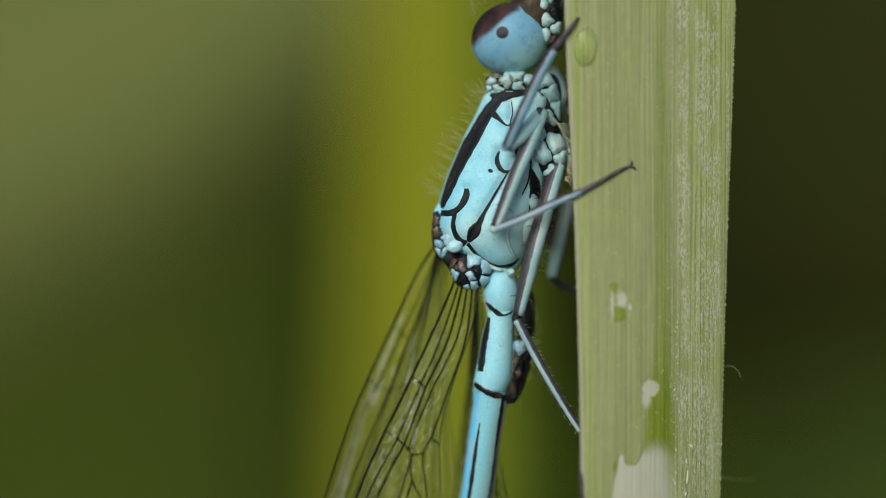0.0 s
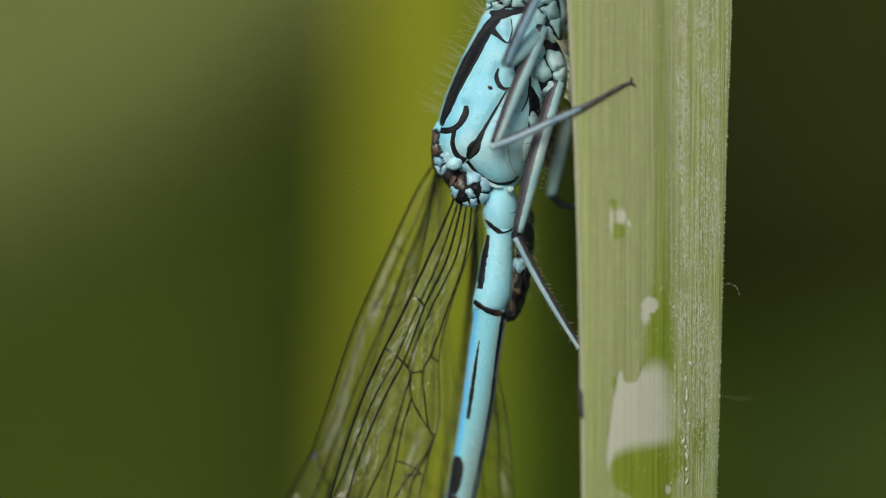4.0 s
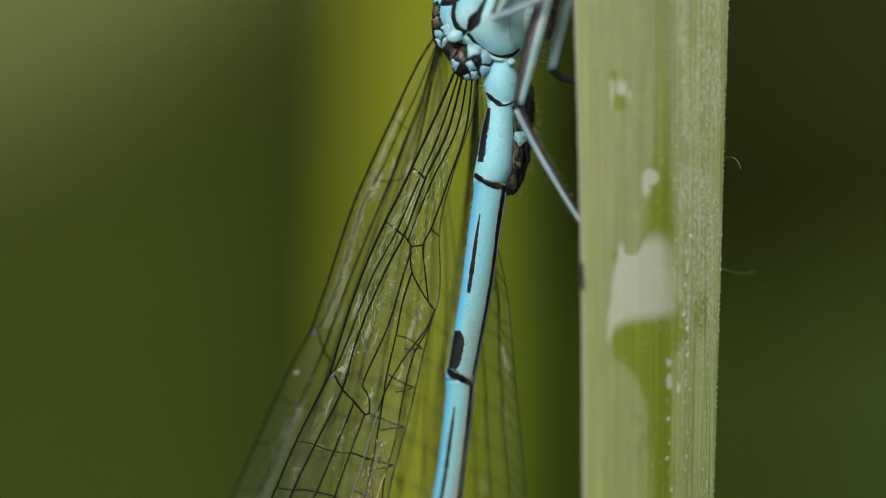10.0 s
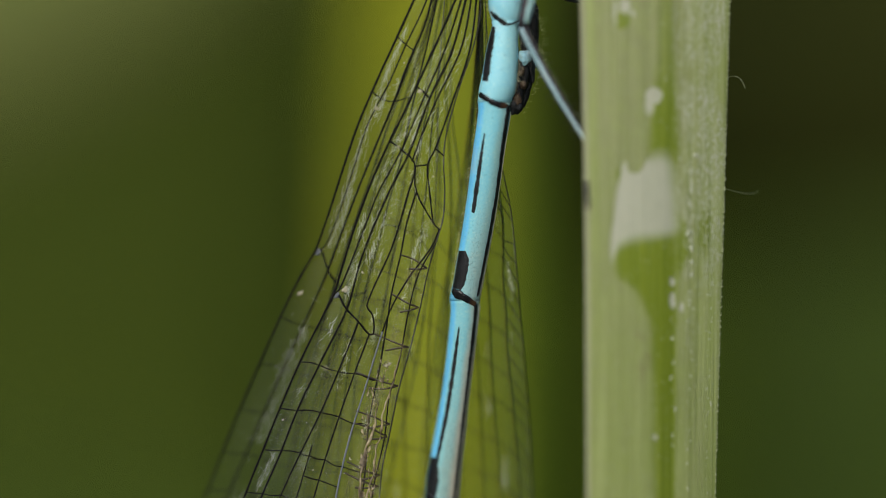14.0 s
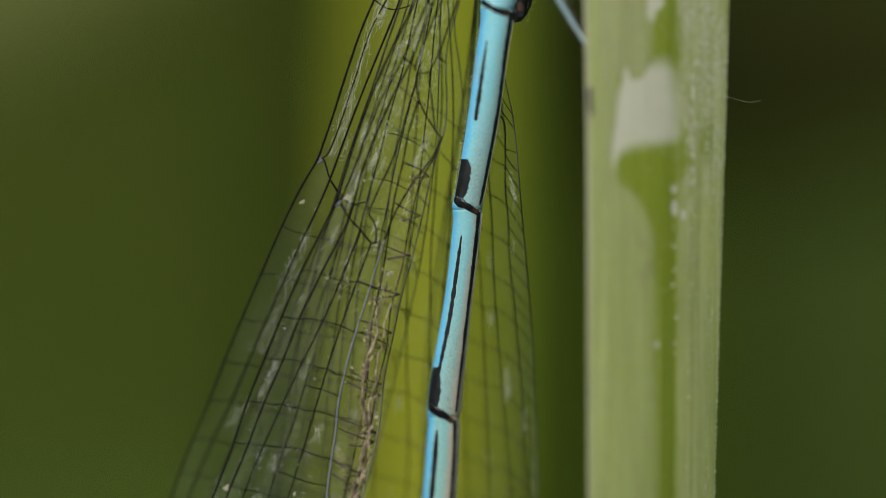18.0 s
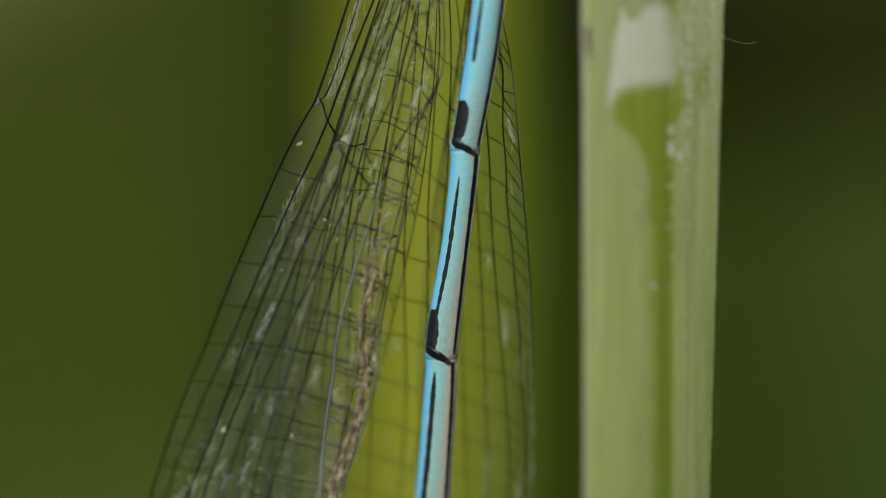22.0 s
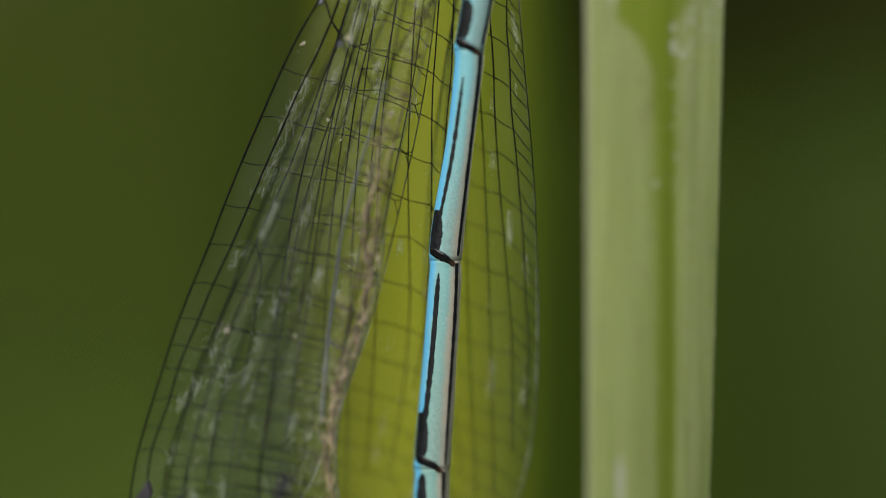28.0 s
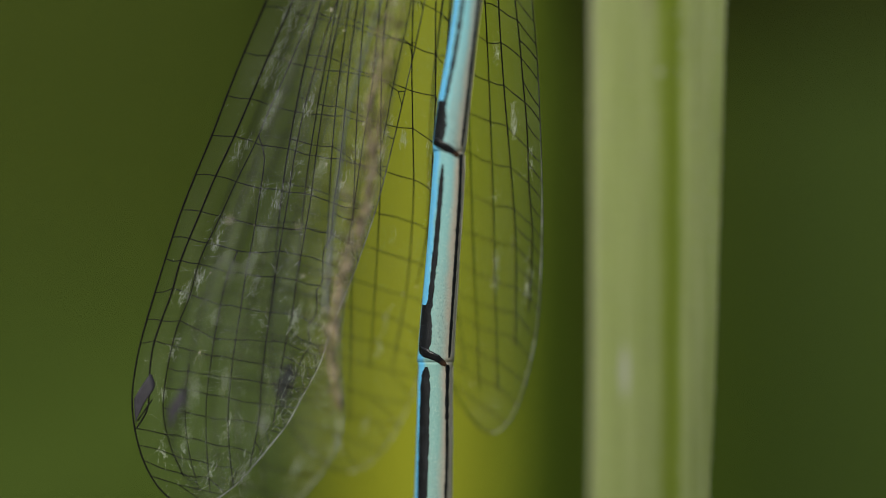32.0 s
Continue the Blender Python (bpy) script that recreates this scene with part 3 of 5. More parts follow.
b.tube([(Vector((0.0375 + 0.002 * k, 0.064 + 0.002 * k, 0.014 - (0.014 - GROUND_Z + 0.004) * (k / 10) ** 1.3)), 0.0008) for k in range(11)], 7)
part("stalk", b, REED_DARK, shade_leaf)

# loose fibres on the leaf's margin
b = Build()
for pts in ([(1281, 652, 0), (1296, 649, -8), (1308, 656, -12), (1314, 670, -14)], [(1276, 846, 10), (1298, 852, 30), (1320, 856, 50), (1338, 852, 70)]):
    b.tube([(W(*p), 0.32 * U) for p in along(pts, 14)], 5)
part("fibre", b, TOOTH, leaf, "loose pale fibre on the margin")


# a drop of water on the leaf
def water_material():
    m = Mat("water")
    m.set((0.84, 0.93, 0.66), 0.04, IOR=1.33)
    m.b.inputs["Transmission Weight"].default_value = 1.0
    return m.m


b = Build()
b.ball(leaf_point(0.115, 86) + Vector((0, -1 * U, 0)), 21 * U, 9 * U, 34 * U, 4, 32, 22, 0.06, 3)
tagged(part("water_drop", b, water_material(), None, "clear round water drop on the pale reed leaf"), category="drop")


# ---- the damselfly ----
damselfly = thing("damselfly", "sky-blue damselfly with black markings clinging to a reed leaf", "damselfly")

THORAX = [(150, 905, 18), (156, 905, 36), (168, 907, 50), (200, 907, 64), (230, 903, 76), (260, 896, 83), (290, 886, 86), (320, 877, 89), (370, 865, 90), (410, 862, 84), (440, 868, 66), (460, 878, 48), (475, 885, 30), (484, 888, 12)]
ABDO = [(470, 888, 12), (482, 888, 20), (496, 887, 28), (522, 887, 31.5), (544, 888, 28), (556, 887, 24), (600, 881, 28), (640, 877, 31), (675, 872, 33), (690, 868, 30),
        (720, 866, 29), (770, 858, 28), (882, 843, 27.5), (1013, 820, 26), (1037, 815, 26), (1071, 814, 25), (1201, 799, 24), (1331, 781, 28),
        (1395, 774, 29), (1415, 773, 27), (1454, 772, 28), (1600, 762, 29), (1740, 752, 31), (1776, 750, 31), (1806, 749, 30), (2026, 745, 32),
        (2150, 739, 31), (2450, 726, 31), (2700, 720, 33), (2850, 716, 30), (2900, 714, 16)]


def thorax_at(cy):
    x, r = smooth(THORAX, cy)
    return x, r, 0.70 * r, body_depth(cy)


def abdo_at(cy):
    x, r = smooth(ABDO, cy)
    return x, r, 0.95 * r, body_depth(cy)


def front(at, cx, cy):
    """The depth of the skin that faces the lens."""
    x, rx, rd, dc = at(cy)
    q = max(-0.97, min(0.97, (cx - x) / rx))
    return dc - rd * math.sqrt(1 - q * q)


def loft(at, c0, c1, n, sides=32, swell=None):
    b = Build()
    rows, uvs = [], []
    for k in range(n):
        cy = c0 + (c1 - c0) * k / (n - 1)
        x, rx, rd, dc = at(cy)
        g = swell(k / (n - 1)) if swell else 1.0
        row, uv = [], []
        for j in range(sides):
            a = 2 * math.pi * j / sides
            row.append(W(x + g * rx * math.cos(a), cy, dc + g * rd * math.sin(a)))
            uv.append((math.acos(max(-1, min(1, -math.cos(a)))) / math.pi, k / (n - 1)))
        rows.append(row)
        uvs.append(uv)
    b.grid(rows, closed=True, uvs=uvs, caps=True)
    return b


def ribbon(at, rows, n=24, lift=1.6, across=7, rough=0.0):
    """A marking that follows the skin: rows of cx, cy and width."""
    b = Build()
    pts = along(rows, n)
    grid = []
    for k, (cx, cy, w) in enumerate(pts):
        ax, ay, _ = pts[max(k - 1, 0)]
        bx, by, _ = pts[min(k + 1, n - 1)]
        h = math.hypot(bx - ax, by - ay) or 1.0
        nx, ny = (by - ay) / h, -(bx - ax) / h
        w = max(w * (1 + 1.6 * rough * min(1.0, 11.0 / max(w, 1.0)) * (noise.noise(Vector((cx * 0.11, cy * 0.11, 3.0))) + 0.8 * noise.noise(Vector((cx * 0.3, cy * 0.3, 5.0))))), 0.3)
        line = []
        for j in range(across):
            s = (j / (across - 1) - 0.5) * w
            x, y = cx + nx * s, cy + ny * s
            bx0, br = at(y)[:2]
            x = min(max(x, bx0 - 0.975 * br), bx0 + 0.975 * br)
            edge = abs(2 * j / (across - 1) - 1)
            line.append(W(x, y, front(at, x, y) - lift * (1.0 - 1.5 * (edge > 0.9))))
        grid.append(line)
    b.grid(grid)
    return b


MARKS = [
    [(896, 163, 14), (880, 178, 20), (859, 206, 24), (840, 240, 27), (823, 270, 26), (808, 300, 23), (794, 335, 18), (787, 352, 14), (781, 368, 10)],
    [(868, 166, 8), (884, 172, 20), (905, 168, 14), (935, 163, 10), (962, 168, 5)],
    [(826, 334, 9), (825, 348, 13), (814, 367, 11), (798, 377, 12), (778, 377, 10)],
    [(899, 306, 2), (888, 325, 4), (872, 352, 5), (858, 376, 7), (849, 394, 12), (839, 411, 24), (829, 428, 7)],
    [(805, 378, 8), (802, 400, 9), (809, 420, 10), (824, 432, 11)],
    [(884, 268, 3), (880, 282, 8), (884, 296, 9), (893, 304, 7), (903, 303, 3)],
    [(828, 432, 7), (846, 452, 5), (876, 470, 4), (904, 470, 7), (920, 458, 3)],
    [(870, 198, 14), (883, 210, 8), (898, 222, 3), (912, 214, 3), (918, 196, 2)],
    [(906, 180, 2), (908, 200, 2), (904, 222, 3), (912, 250, 2)],
    [(930, 250, 2), (940, 285, 4), (936, 320, 3), (925, 345, 2)],
    [(872, 158, 6), (890, 157, 8), (915, 157, 8), (935, 160, 6)],
    # dark hollows behind the legs: their shade painted as black bands
    [(914, 246, 8), (922, 268, 22), (926, 292, 18), (918, 312, 6)],
    [(940, 300, 8), (948, 330, 22), (946, 368, 20), (938, 410, 8)]]
SUTURES = np.array([q[:2] for rows in MARKS for q in along(rows, 40)])


def relief(cx, cy):
    """Grooves along the markings, swollen plates between them."""
    r2 = float(np.min((SUTURES[:, 0] - cx) ** 2 + (SUTURES[:, 1] - cy) ** 2))
    swell = 5.0 * math.exp(-((cx - 868) / 26) ** 2 - ((cy - 232) / 24) ** 2) + 4.0 * math.exp(-((cx - 890) / 14) ** 2 - ((cy - 195) / 12) ** 2)
    pit = 3.0 * math.exp(-((cx - 869) / 4) ** 2 - ((cy - 303) / 3) ** 2)
    return 4.5 * math.exp(-r2 / 60.0) - swell + pit + 1.2 * noise.noise(Vector((cx * 0.04, cy * 0.04, 0)))


def thorax_skin():
    b = loft(thorax_at, 150, 484, 110, 120)
    for k, v in enumerate(b.v):
        cx, cy, d = v[0] / U / (1 + v[1] / U / D) + 784, 441 - v[2] / U, v[1] / U
        if d < thorax_at(cy)[3]:
            b.v[k] = (v[0], v[1] + relief(cx, cy) * U, v[2])
    return b


thorax = part("thorax", thorax_skin(), BLUE, damselfly)
for rows in MARKS:
    b = ribbon(thorax_at, rows, 44, 0.0, across=9, rough=0.12)
    for k, v in enumerate(b.v):
        cx, cy = v[0] / U / (1 + v[1] / U / D) + 784, 441 - v[2] / U
        b.v[k] = (v[0], v[1] + (relief(cx, cy) - (2.6 if 0 < k % 9 < 8 else -1.2)) * U, v[2])
    part("black_stripe", b, BLACK, thorax, "granular black marking, or a hollow's shade painted black")
b = Build()
b.ball(W(869, 303, front(thorax_at, 869, 303) + 1.0), 5 * U, 2 * U, 3.2 * U, 30, 12, 8)
part("breathing_hole", b, BROWN, thorax, "tiny dark breathing hole")


def lump(name, cx, cy, d, rx, rz, ry=None, turn=0, mat=BLUE, parent=None, seed=0, bumpy=0.18):
    b = Build()
    b.ball(W(cx, cy, d), rx * U, (ry or min(rx, rz) * 0.8) * U, rz * U, turn, 26, 18, bumpy, seed)
    return part(name, b, mat, parent or thorax)


def plates(name, seeds, centre, radii, depth, bulge, parent, gap=0.8, dome=6.0, turn=0.0, seed=0):
    """Hard plates that fit together over a black, rounded ground. seeds: cx, cy and skin; each plate fills its share of the oval."""
    rot = radians(turn)
    ox, oy = centre

    def rim(x, y):
        u, v = x - ox, y - oy
        u, v = u * math.cos(rot) + v * math.sin(rot), -u * math.sin(rot) + v * math.cos(rot)
        return math.hypot(u / radii[0], v / radii[1])

    def ground(x, y):
        return depth - bulge * math.sqrt(max(0.0, 1 - min(1.0, rim(x, y) * 0.93) ** 2))

    b = Build()
    b.ball(W(ox, oy, depth + 3), radii[0] * 0.93 * U, (bulge + 2.5) * U, radii[1] * 0.93 * U, -turn, 32, 20)
    part("crease", b, BLACK, parent)
    for k, (sx, sy, mat) in enumerate(seeds):
        reach = []
        for j in range(36):
            a = 2 * math.pi * j / 36
            ux, uy = math.cos(a), math.sin(a)
            near = []
            for i, (qx, qy, _) in enumerate(seeds):
                if i != k:
                    h = math.hypot(qx - sx, qy - sy)
                    c = (ux * (qx - sx) + uy * (qy - sy)) / h
                    if c > 0.05:
                        near.append(h / 2 / c)
            t = 1.0
            while t < 60 and rim(sx + ux * t, sy + uy * t) < 0.97:
                t += 0.5
            near.append(t)
            soft = sum(q ** -7.0 for q in near) ** (-1 / 7.0)
            wob = 1 + 0.42 * noise.noise(Vector((ux * 1.5, uy * 1.5, k * 3.1 + seed)))
            reach.append(max(0.8, soft * wob - gap))
        rows = []
        for i in range(9):
            f = i / 8
            row = []
            for j in range(36):
                a = 2 * math.pi * j / 36
                x, y = sx + math.cos(a) * reach[j] * f, sy + math.sin(a) * reach[j] * f
                up = dome * (1 - f ** 3.2) * min(1.0, min(reach) / 6 + 0.35) + 0.8 * noise.noise(Vector((x * 0.09, y * 0.09, seed)))
                row.append(W(x, y, ground(x, y) - up + (2.0 if i == 8 else 0.0)))
            rows.append(row)
        b = Build()
        b.grid(rows, closed=True)
        part(name, b, mat, parent)


AMBER = cuticle("brown_hinge_skin", (0.030, 0.020, 0.015), (0.12, 0.062, 0.036), (0.22, 0.18, 0.16), 0.35, 7.0)
# small plates where the wings join
plates("wing_hinge_plate", [(777, 369, BLUE), (770, 388, AMBER), (787, 403, HINGE), (774, 412, AMBER), (789, 424, HINGE), (778, 434, HINGE), (774, 447, HINGE), (788, 446, HINGE)],
       (781, 409), (18, 50), -4, 18, thorax, turn=-4, seed=3)
plates("wing_hinge_plate", [(808, 446, BLUE), (799, 466, AMBER), (838, 466, HINGE), (814, 474, AMBER), (858, 478, HINGE), (834, 489, HINGE), (860, 497, HINGE), (806, 488, HINGE), (818, 498, BLACK), (812, 508, HINGE), (838, 507, HINGE), (826, 509, HINGE), (846, 480, BLACK)],
       (834, 478), (40, 37), -12, 30, thorax, turn=24, seed=5, gap=1.1, dome=5.0)
lump("wing_hinge_plate", 800, 455, -6, 17, 26, 18, -12, BLACK, seed=61)
lump("wing_hinge_plate", 806, 436, -34, 15, 11, 12, -20, BLUE, seed=62, bumpy=0.15)
lump("wing_hinge_plate", 793, 424, -26, 8, 12, 10, 8, HINGE, seed=63, bumpy=0.15)
# folded lobe at the thorax's lower corner
b = Build()
b.tube([(W(x, y, front(thorax_at, x, y) - 1.0), r * U) for x, y, r in along([(902, 392, 1.0), (899, 412, 3.0), (901, 432, 3.6), (908, 448, 3.4), (914, 460, 1.5)], 26)], 10)
part("raised_rim", b, PALE, thorax)
# raised rim above them, and the plate beside it
b = Build()
b.tube([(W(x, y, front(thorax_at, x, min(y, 474)) - 1.5), r * U) for x, y, r in along([(828, 442, 2), (838, 453, 4), (852, 462, 4.5), (866, 471, 4), (884, 478, 3), (892, 477, 1.5)], 30)], 10)
part("raised_rim", b, PALE, thorax)
lump("side_plate", 905, 482, -34, 8, 6, 6, 0, PALE, seed=82, bumpy=0.25)

# neck and underside
plates("neck_plate", [(870, 141, PALE), (876, 130, AMBER), (897, 142, PALE), (916, 134, PALE), (918, 150, PALE), (880, 158, PALE), (863, 160, BLUE), (938, 140, PALE)],
       (903, 145), (48, 22), -2, 24, thorax, turn=-6, seed=8, gap=1.0)
lump("waist", 888, 482, -2, 22, 8, 18, 0, BLACK, seed=33)
# dark backing between the leg bases: the gaps' shade put into its colour
lump("underside", 962, 300, 30, 26, 130, 40, -4, BROWN, seed=31)
lump("underside", 966, 218, -6, 28, 70, 24, 4, BLACK, seed=32, bumpy=0.3)
plates("leg_base", [(962, 144, PALE), (976, 166, PALE), (956, 180, PALE), (974, 206, PALE), (990, 196, PALE), (958, 222, BROWN)],
       (970, 178), (26, 54), -8, 26, thorax, turn=-8, seed=11, dome=9)
plates("leg_base", [(962, 274, PALE), (942, 244, BROWN), (986, 258, PALE), (996, 284, PALE), (984, 306, PALE), (944, 306, BROWN)],
       (970, 274), (36, 44), -14, 30, thorax, turn=8, seed=12, dome=10)
plates("leg_base", [(934, 344, PALE), (934, 400, PALE), (950, 322, PALE)],
       (936, 378), (20, 66), -12, 24, thorax, turn=6, seed=13, dome=8)

# head
head = lump("head", 945, 20, 26, 46, 78, 62, 10, BROWN, damselfly, 60)
eye_b = Build()
eye_b.ball(W(903, 66, 2), 70 * U, 56 * U, 64 * U, -18, 40, 28)
part("eye", eye_b, EYE, head, "glossy blue compound eye with a dark brown cap")
eye_b = Build()
eye_b.ball(W(915, 62, 120), 66 * U, 52 * U, 62 * U, -18, 24, 18)
part("eye", eye_b, EYE, head, "glossy blue compound eye with a dark brown cap")
for k, (cx, cy, d, rx, rz, turn, mat) in enumerate([
        (992, 24, -10, 10, 8, 0, BLACK), (985, 32, -4, 12, 12, 0, BLACK), (938, -2, -16, 12, 10, 0, BLACK), (998, 8, -2, 16, 14, 0, BLACK), (980, 76, 0, 16, 14, 0, BROWN), (960, -40, 6, 44, 30, 0, PALE)]):
    lump("face_plate", cx, cy, d, rx, rz, None, turn, mat, head, 70 + k)


plates("face_plate", [(958, 6, PALE), (968, 34, PALE), (974, -12, PALE), (966, 60, PALE), (988, 50, PALE), (986, 22, BLACK), (992, -4, BLACK), (985, 70, BROWN)],
       (971, 24), (26, 58), -2, 26, head, turn=-6, seed=21, dome=7)


# abdomen
def flare(f):
    return 1 + 0.05 * math.exp(-((1 - f) / 0.03) ** 2) + 0.03 * math.exp(-(f / 0.02) ** 2) - 0.03 * math.exp(-((f - 0.04) / 0.02) ** 2)


JOINTS = [470, 552, 692, 1043, 1412, 1784, 2150, 2450, 2640, 2790, 2900]
segments = []
for k in range(10):
    segments.append(part("abdomen_segment", loft(abdo_at, JOINTS[k], JOINTS[k + 1] + (3 if k < 9 else 0), 40 if k in (2, 3, 4, 5) else 20, 36, flare if k else None), BLUE if k < 2 else ABDOMEN, damselfly))


def ring_material():
    m = Mat("ring_skin")
    m.set(m.mix(m.step(m.uv()[1], 0.72, 0.98), (0.008, 0.008, 0.010), (0.075, 0.040, 0.022)), 0.22)
    m.bump(m.noise(16, 3), 0.3, 2.0)
    return m.m


RING = ring_material()
SEAM = cuticle("belly_seam_skin", (0.42, 0.40, 0.31), (0.52, 0.50, 0.38), (0.62, 0.60, 0.50), 0.4)


def mark(k, rows, name="black_stripe", mat=BLACK, n=90, rough=0.24):
    """Rows of side (-1 back, 1 belly), cy and width on segment k."""
    pts = [(abdo_at(cy)[0] + q * abdo_at(cy)[1], cy, w) for q, cy, w in rows]
    part(name, ribbon(abdo_at, pts, n, 1.3 if name != "ring" else 2.6, rough=rough), RING if name == "ring" else mat, segments[k])


mark(0, [(-0.93, 536, 5), (-0.5, 550, 9), (-0.1, 556, 9), (0.3, 558, 4), (0.9, 552, 4)])
mark(1, [(-0.88, 562, 8), (-0.85, 585, 13), (-0.83, 615, 14), (-0.78, 640, 14), (-0.75, 658, 12)])
mark(1, [(-0.97, 680, 10), (-0.5, 690, 11), (0.1, 698, 12), (0.75, 702, 12)], "ring")
mark(2, [(-0.42, 750, 2), (-0.43, 790, 6), (-0.45, 840, 8), (-0.46, 884, 8), (-0.46, 889, 5)])
mark(2, [(-0.8, 957, 14), (-0.7, 975, 30), (-0.68, 1000, 31), (-0.75, 1024, 27)])
mark(2, [(-0.97, 1024, 13), (-0.6, 1033, 17), (0.1, 1042, 15), (0.75, 1052, 9)], "ring")
mark(3, [(-0.30, 1092, 2), (-0.34, 1130, 6), (-0.40, 1230, 8), (-0.50, 1300, 7), (-0.62, 1345, 8)])
mark(3, [(-0.8, 1326, 10), (-0.8, 1349, 27), (-0.78, 1379, 32), (-0.85, 1403, 26)])
mark(3, [(-0.97, 1394, 13), (-0.55, 1404, 18), (0.1, 1413, 15), (0.6, 1423, 8)], "ring")
mark(4, [(-0.40, 1438, 3), (-0.42, 1470, 8), (-0.46, 1580, 10), (-0.52, 1660, 10), (-0.58, 1700, 11)])
mark(4, [(-0.82, 1686, 10), (-0.8, 1712, 30), (-0.78, 1745, 35), (-0.85, 1769, 28)])
mark(4, [(-0.97, 1761, 12), (-0.6, 1771, 17), (0.1, 1781, 15), (0.6, 1793, 8)], "ring")
mark(5, [(-0.52, 1796, 8), (-0.56, 1826, 17), (-0.58, 1920, 20), (-0.58, 2030, 20), (-0.56, 2100, 22)])
for k, q in ((2, 0.86), (3, 0.80), (4, 0.76), (5, 0.70)):
    c0, c1 = JOINTS[k], JOINTS[k + 1]
    mark(k, [(q, c0 + 8, 6.5), (q, c0 + 80, 7), (q + 0.02, (c0 + c1) / 2, 6), (q, c1 - 60, 5.5), (q, c1 - 4, 5)], "belly_stripe")
    # pale seam beyond the dark stripe
    b = Build()
    b.tube([(W(abdo_at(cy)[0] + 1.0 * abdo_at(cy)[1], cy, body_depth(cy) - 3), (1.3 + 0.3 * math.sin(cy * 0.05)) * U) for cy in (c0 + 10 + (c1 - c0 - 16) * i / 40 for i in range(41))], 8)
    part("belly_seam", b, SEAM, segments[k], "pale beige seam along the belly")
# the dark parts under the second segment
for k, (cx, cy, d, rx, rz, turn, mat) in enumerate([
        (912, 655, 8, 15, 48, 8, BLACK), (922, 676, 18, 8, 30, 14, BLACK), (908, 690, -4, 7, 10, 0, BROWN), (926, 600, 14, 13, 54, -4, BLACK), (921, 615, -6, 11, 13, 0, HINGE), (903, 701, 2, 14, 17, 8, BLACK), (905, 636, 4, 7, 40, 4, BLACK), (931, 640, 24, 6, 24, 8, BROWN), (936, 560, 40, 10, 40, 0, BLACK), (915, 640, -8, 5, 8, 20, BROWN), (918, 664, -6, 6, 7, -20, BROWN)]):
    lump("belly_plate", cx, cy, d, rx, rz, None, turn, mat, segments[1], 90 + k, 0.35)


# fine hairs
HAIR = Mat("pale_hair").set((0.50, 0.48, 0.32), 0.35).m


def hairs(parent, roots, way, spread, length, count, thick=0.55, seed=1):
    """Curved hairs from a line of roots (cx, cy, d)."""
    r = random.Random(seed)
    b = Build()
    line = along(roots, 40)
    for k in range(count):
        q = r.random() * 38.99
        a, c = line[int(q)], line[int(q) + 1]
        p = W(*(a + (c - a) * (q % 1)))
        v = (Vector((way[0], 0, -way[1])).normalized() + Vector((r.uniform(-1, 1), r.uniform(-1.2, 0.6), r.uniform(-1, 1))) * spread).normalized()
        g = length * r.uniform(0.5, 1.2) * U
        bend = Vector((r.uniform(-0.3, 0.3), 0, r.uniform(-0.3, 0.3)))
        b.tube([(p + v * g * f + bend * g * f * f, thick * (1 - 0.75 * f) * U) for f in (0, 0.33, 0.66, 1.0)], 4)
    part("fine_hair", b, HAIR, parent, "fine pale hairs", "stuff")


hairs(thorax, [(866, 160, -10), (850, 196, -6), (822, 245, -4), (796, 300, -4), (778, 350, -4)], (-1, -0.5), 0.35, 42, 80, 0.28, 1)
hairs(thorax, [(868, 170, -22), (845, 230, -30), (812, 300, -30), (795, 340, -25)], (-1, 0.2), 0.5, 14, 40, 0.14, 2)
hairs(head, [(838, 30, 10), (855, 8, 0), (885, -6, -10), (915, -14, -10), (940, -12, -10)], (-0.5, -1), 0.3, 48, 26, 0.3, 3)
hairs(head, [(872, 132, -10), (900, 138, -26), (930, 136, -24)], (-0.8, 0.2), 0.7, 26, 50, 0.5, 4)
hairs(thorax, [(985, 215, -36), (1004, 250, -30), (1006, 290, -30), (1000, 320, -36)], (1, 0.5), 0.5, 22, 90, 0.6, 5)
hairs(thorax, [(985, 300, -30), (978, 360, -30), (968, 420, -30), (955, 480, -10)], (1, 0.5), 0.6, 22, 80, 0.3, 6)
hairs(segments[1], [(915, 500, 0), (948, 560, 20), (945, 640, 20), (915, 720, 20)], (1, 0.1), 0.6, 12, 50, 0.2, 7)
hairs(segments[2], [(840, 700, 26), (815, 880, 40), (790, 1030, 58)], (-1, 0.5), 0.4, 6, 120, 0.4, 8)
hairs(thorax, [(862, 175, -40), (835, 235, -48), (812, 290, -44), (795, 335, -34)], (-0.6, 1), 0.8, 7, 30, 0.12, 9)
hairs(segments[1], [(916, 566, -12), (910, 610, -16), (907, 650, -14), (900, 684, -6)], (1, 1.2), 0.5, 14, 46, 0.2, 10)
hairs(segments[0], [(858, 510, -6), (862, 530, -14), (872, 545, -20)], (-1, 0.3), 0.6, 13, 24, 0.35, 11)


# legs
SPINE = Mat("leg_spine").set((0.03, 0.025, 0.02), 0.4).m
LEGBLUE = cuticle("leg_skin", (0.31, 0.53, 0.56), (0.38, 0.60, 0.61), (0.52, 0.71, 0.68))
LEGDARK = black_skin("dark_leg_stripe", (0.045, 0.036, 0.042), (0.15, 0.125, 0.14))
LEGGREY = cuticle("grey_blue_leg_skin", (0.21, 0.36, 0.46), (0.28, 0.44, 0.53), (0.40, 0.55, 0.62))


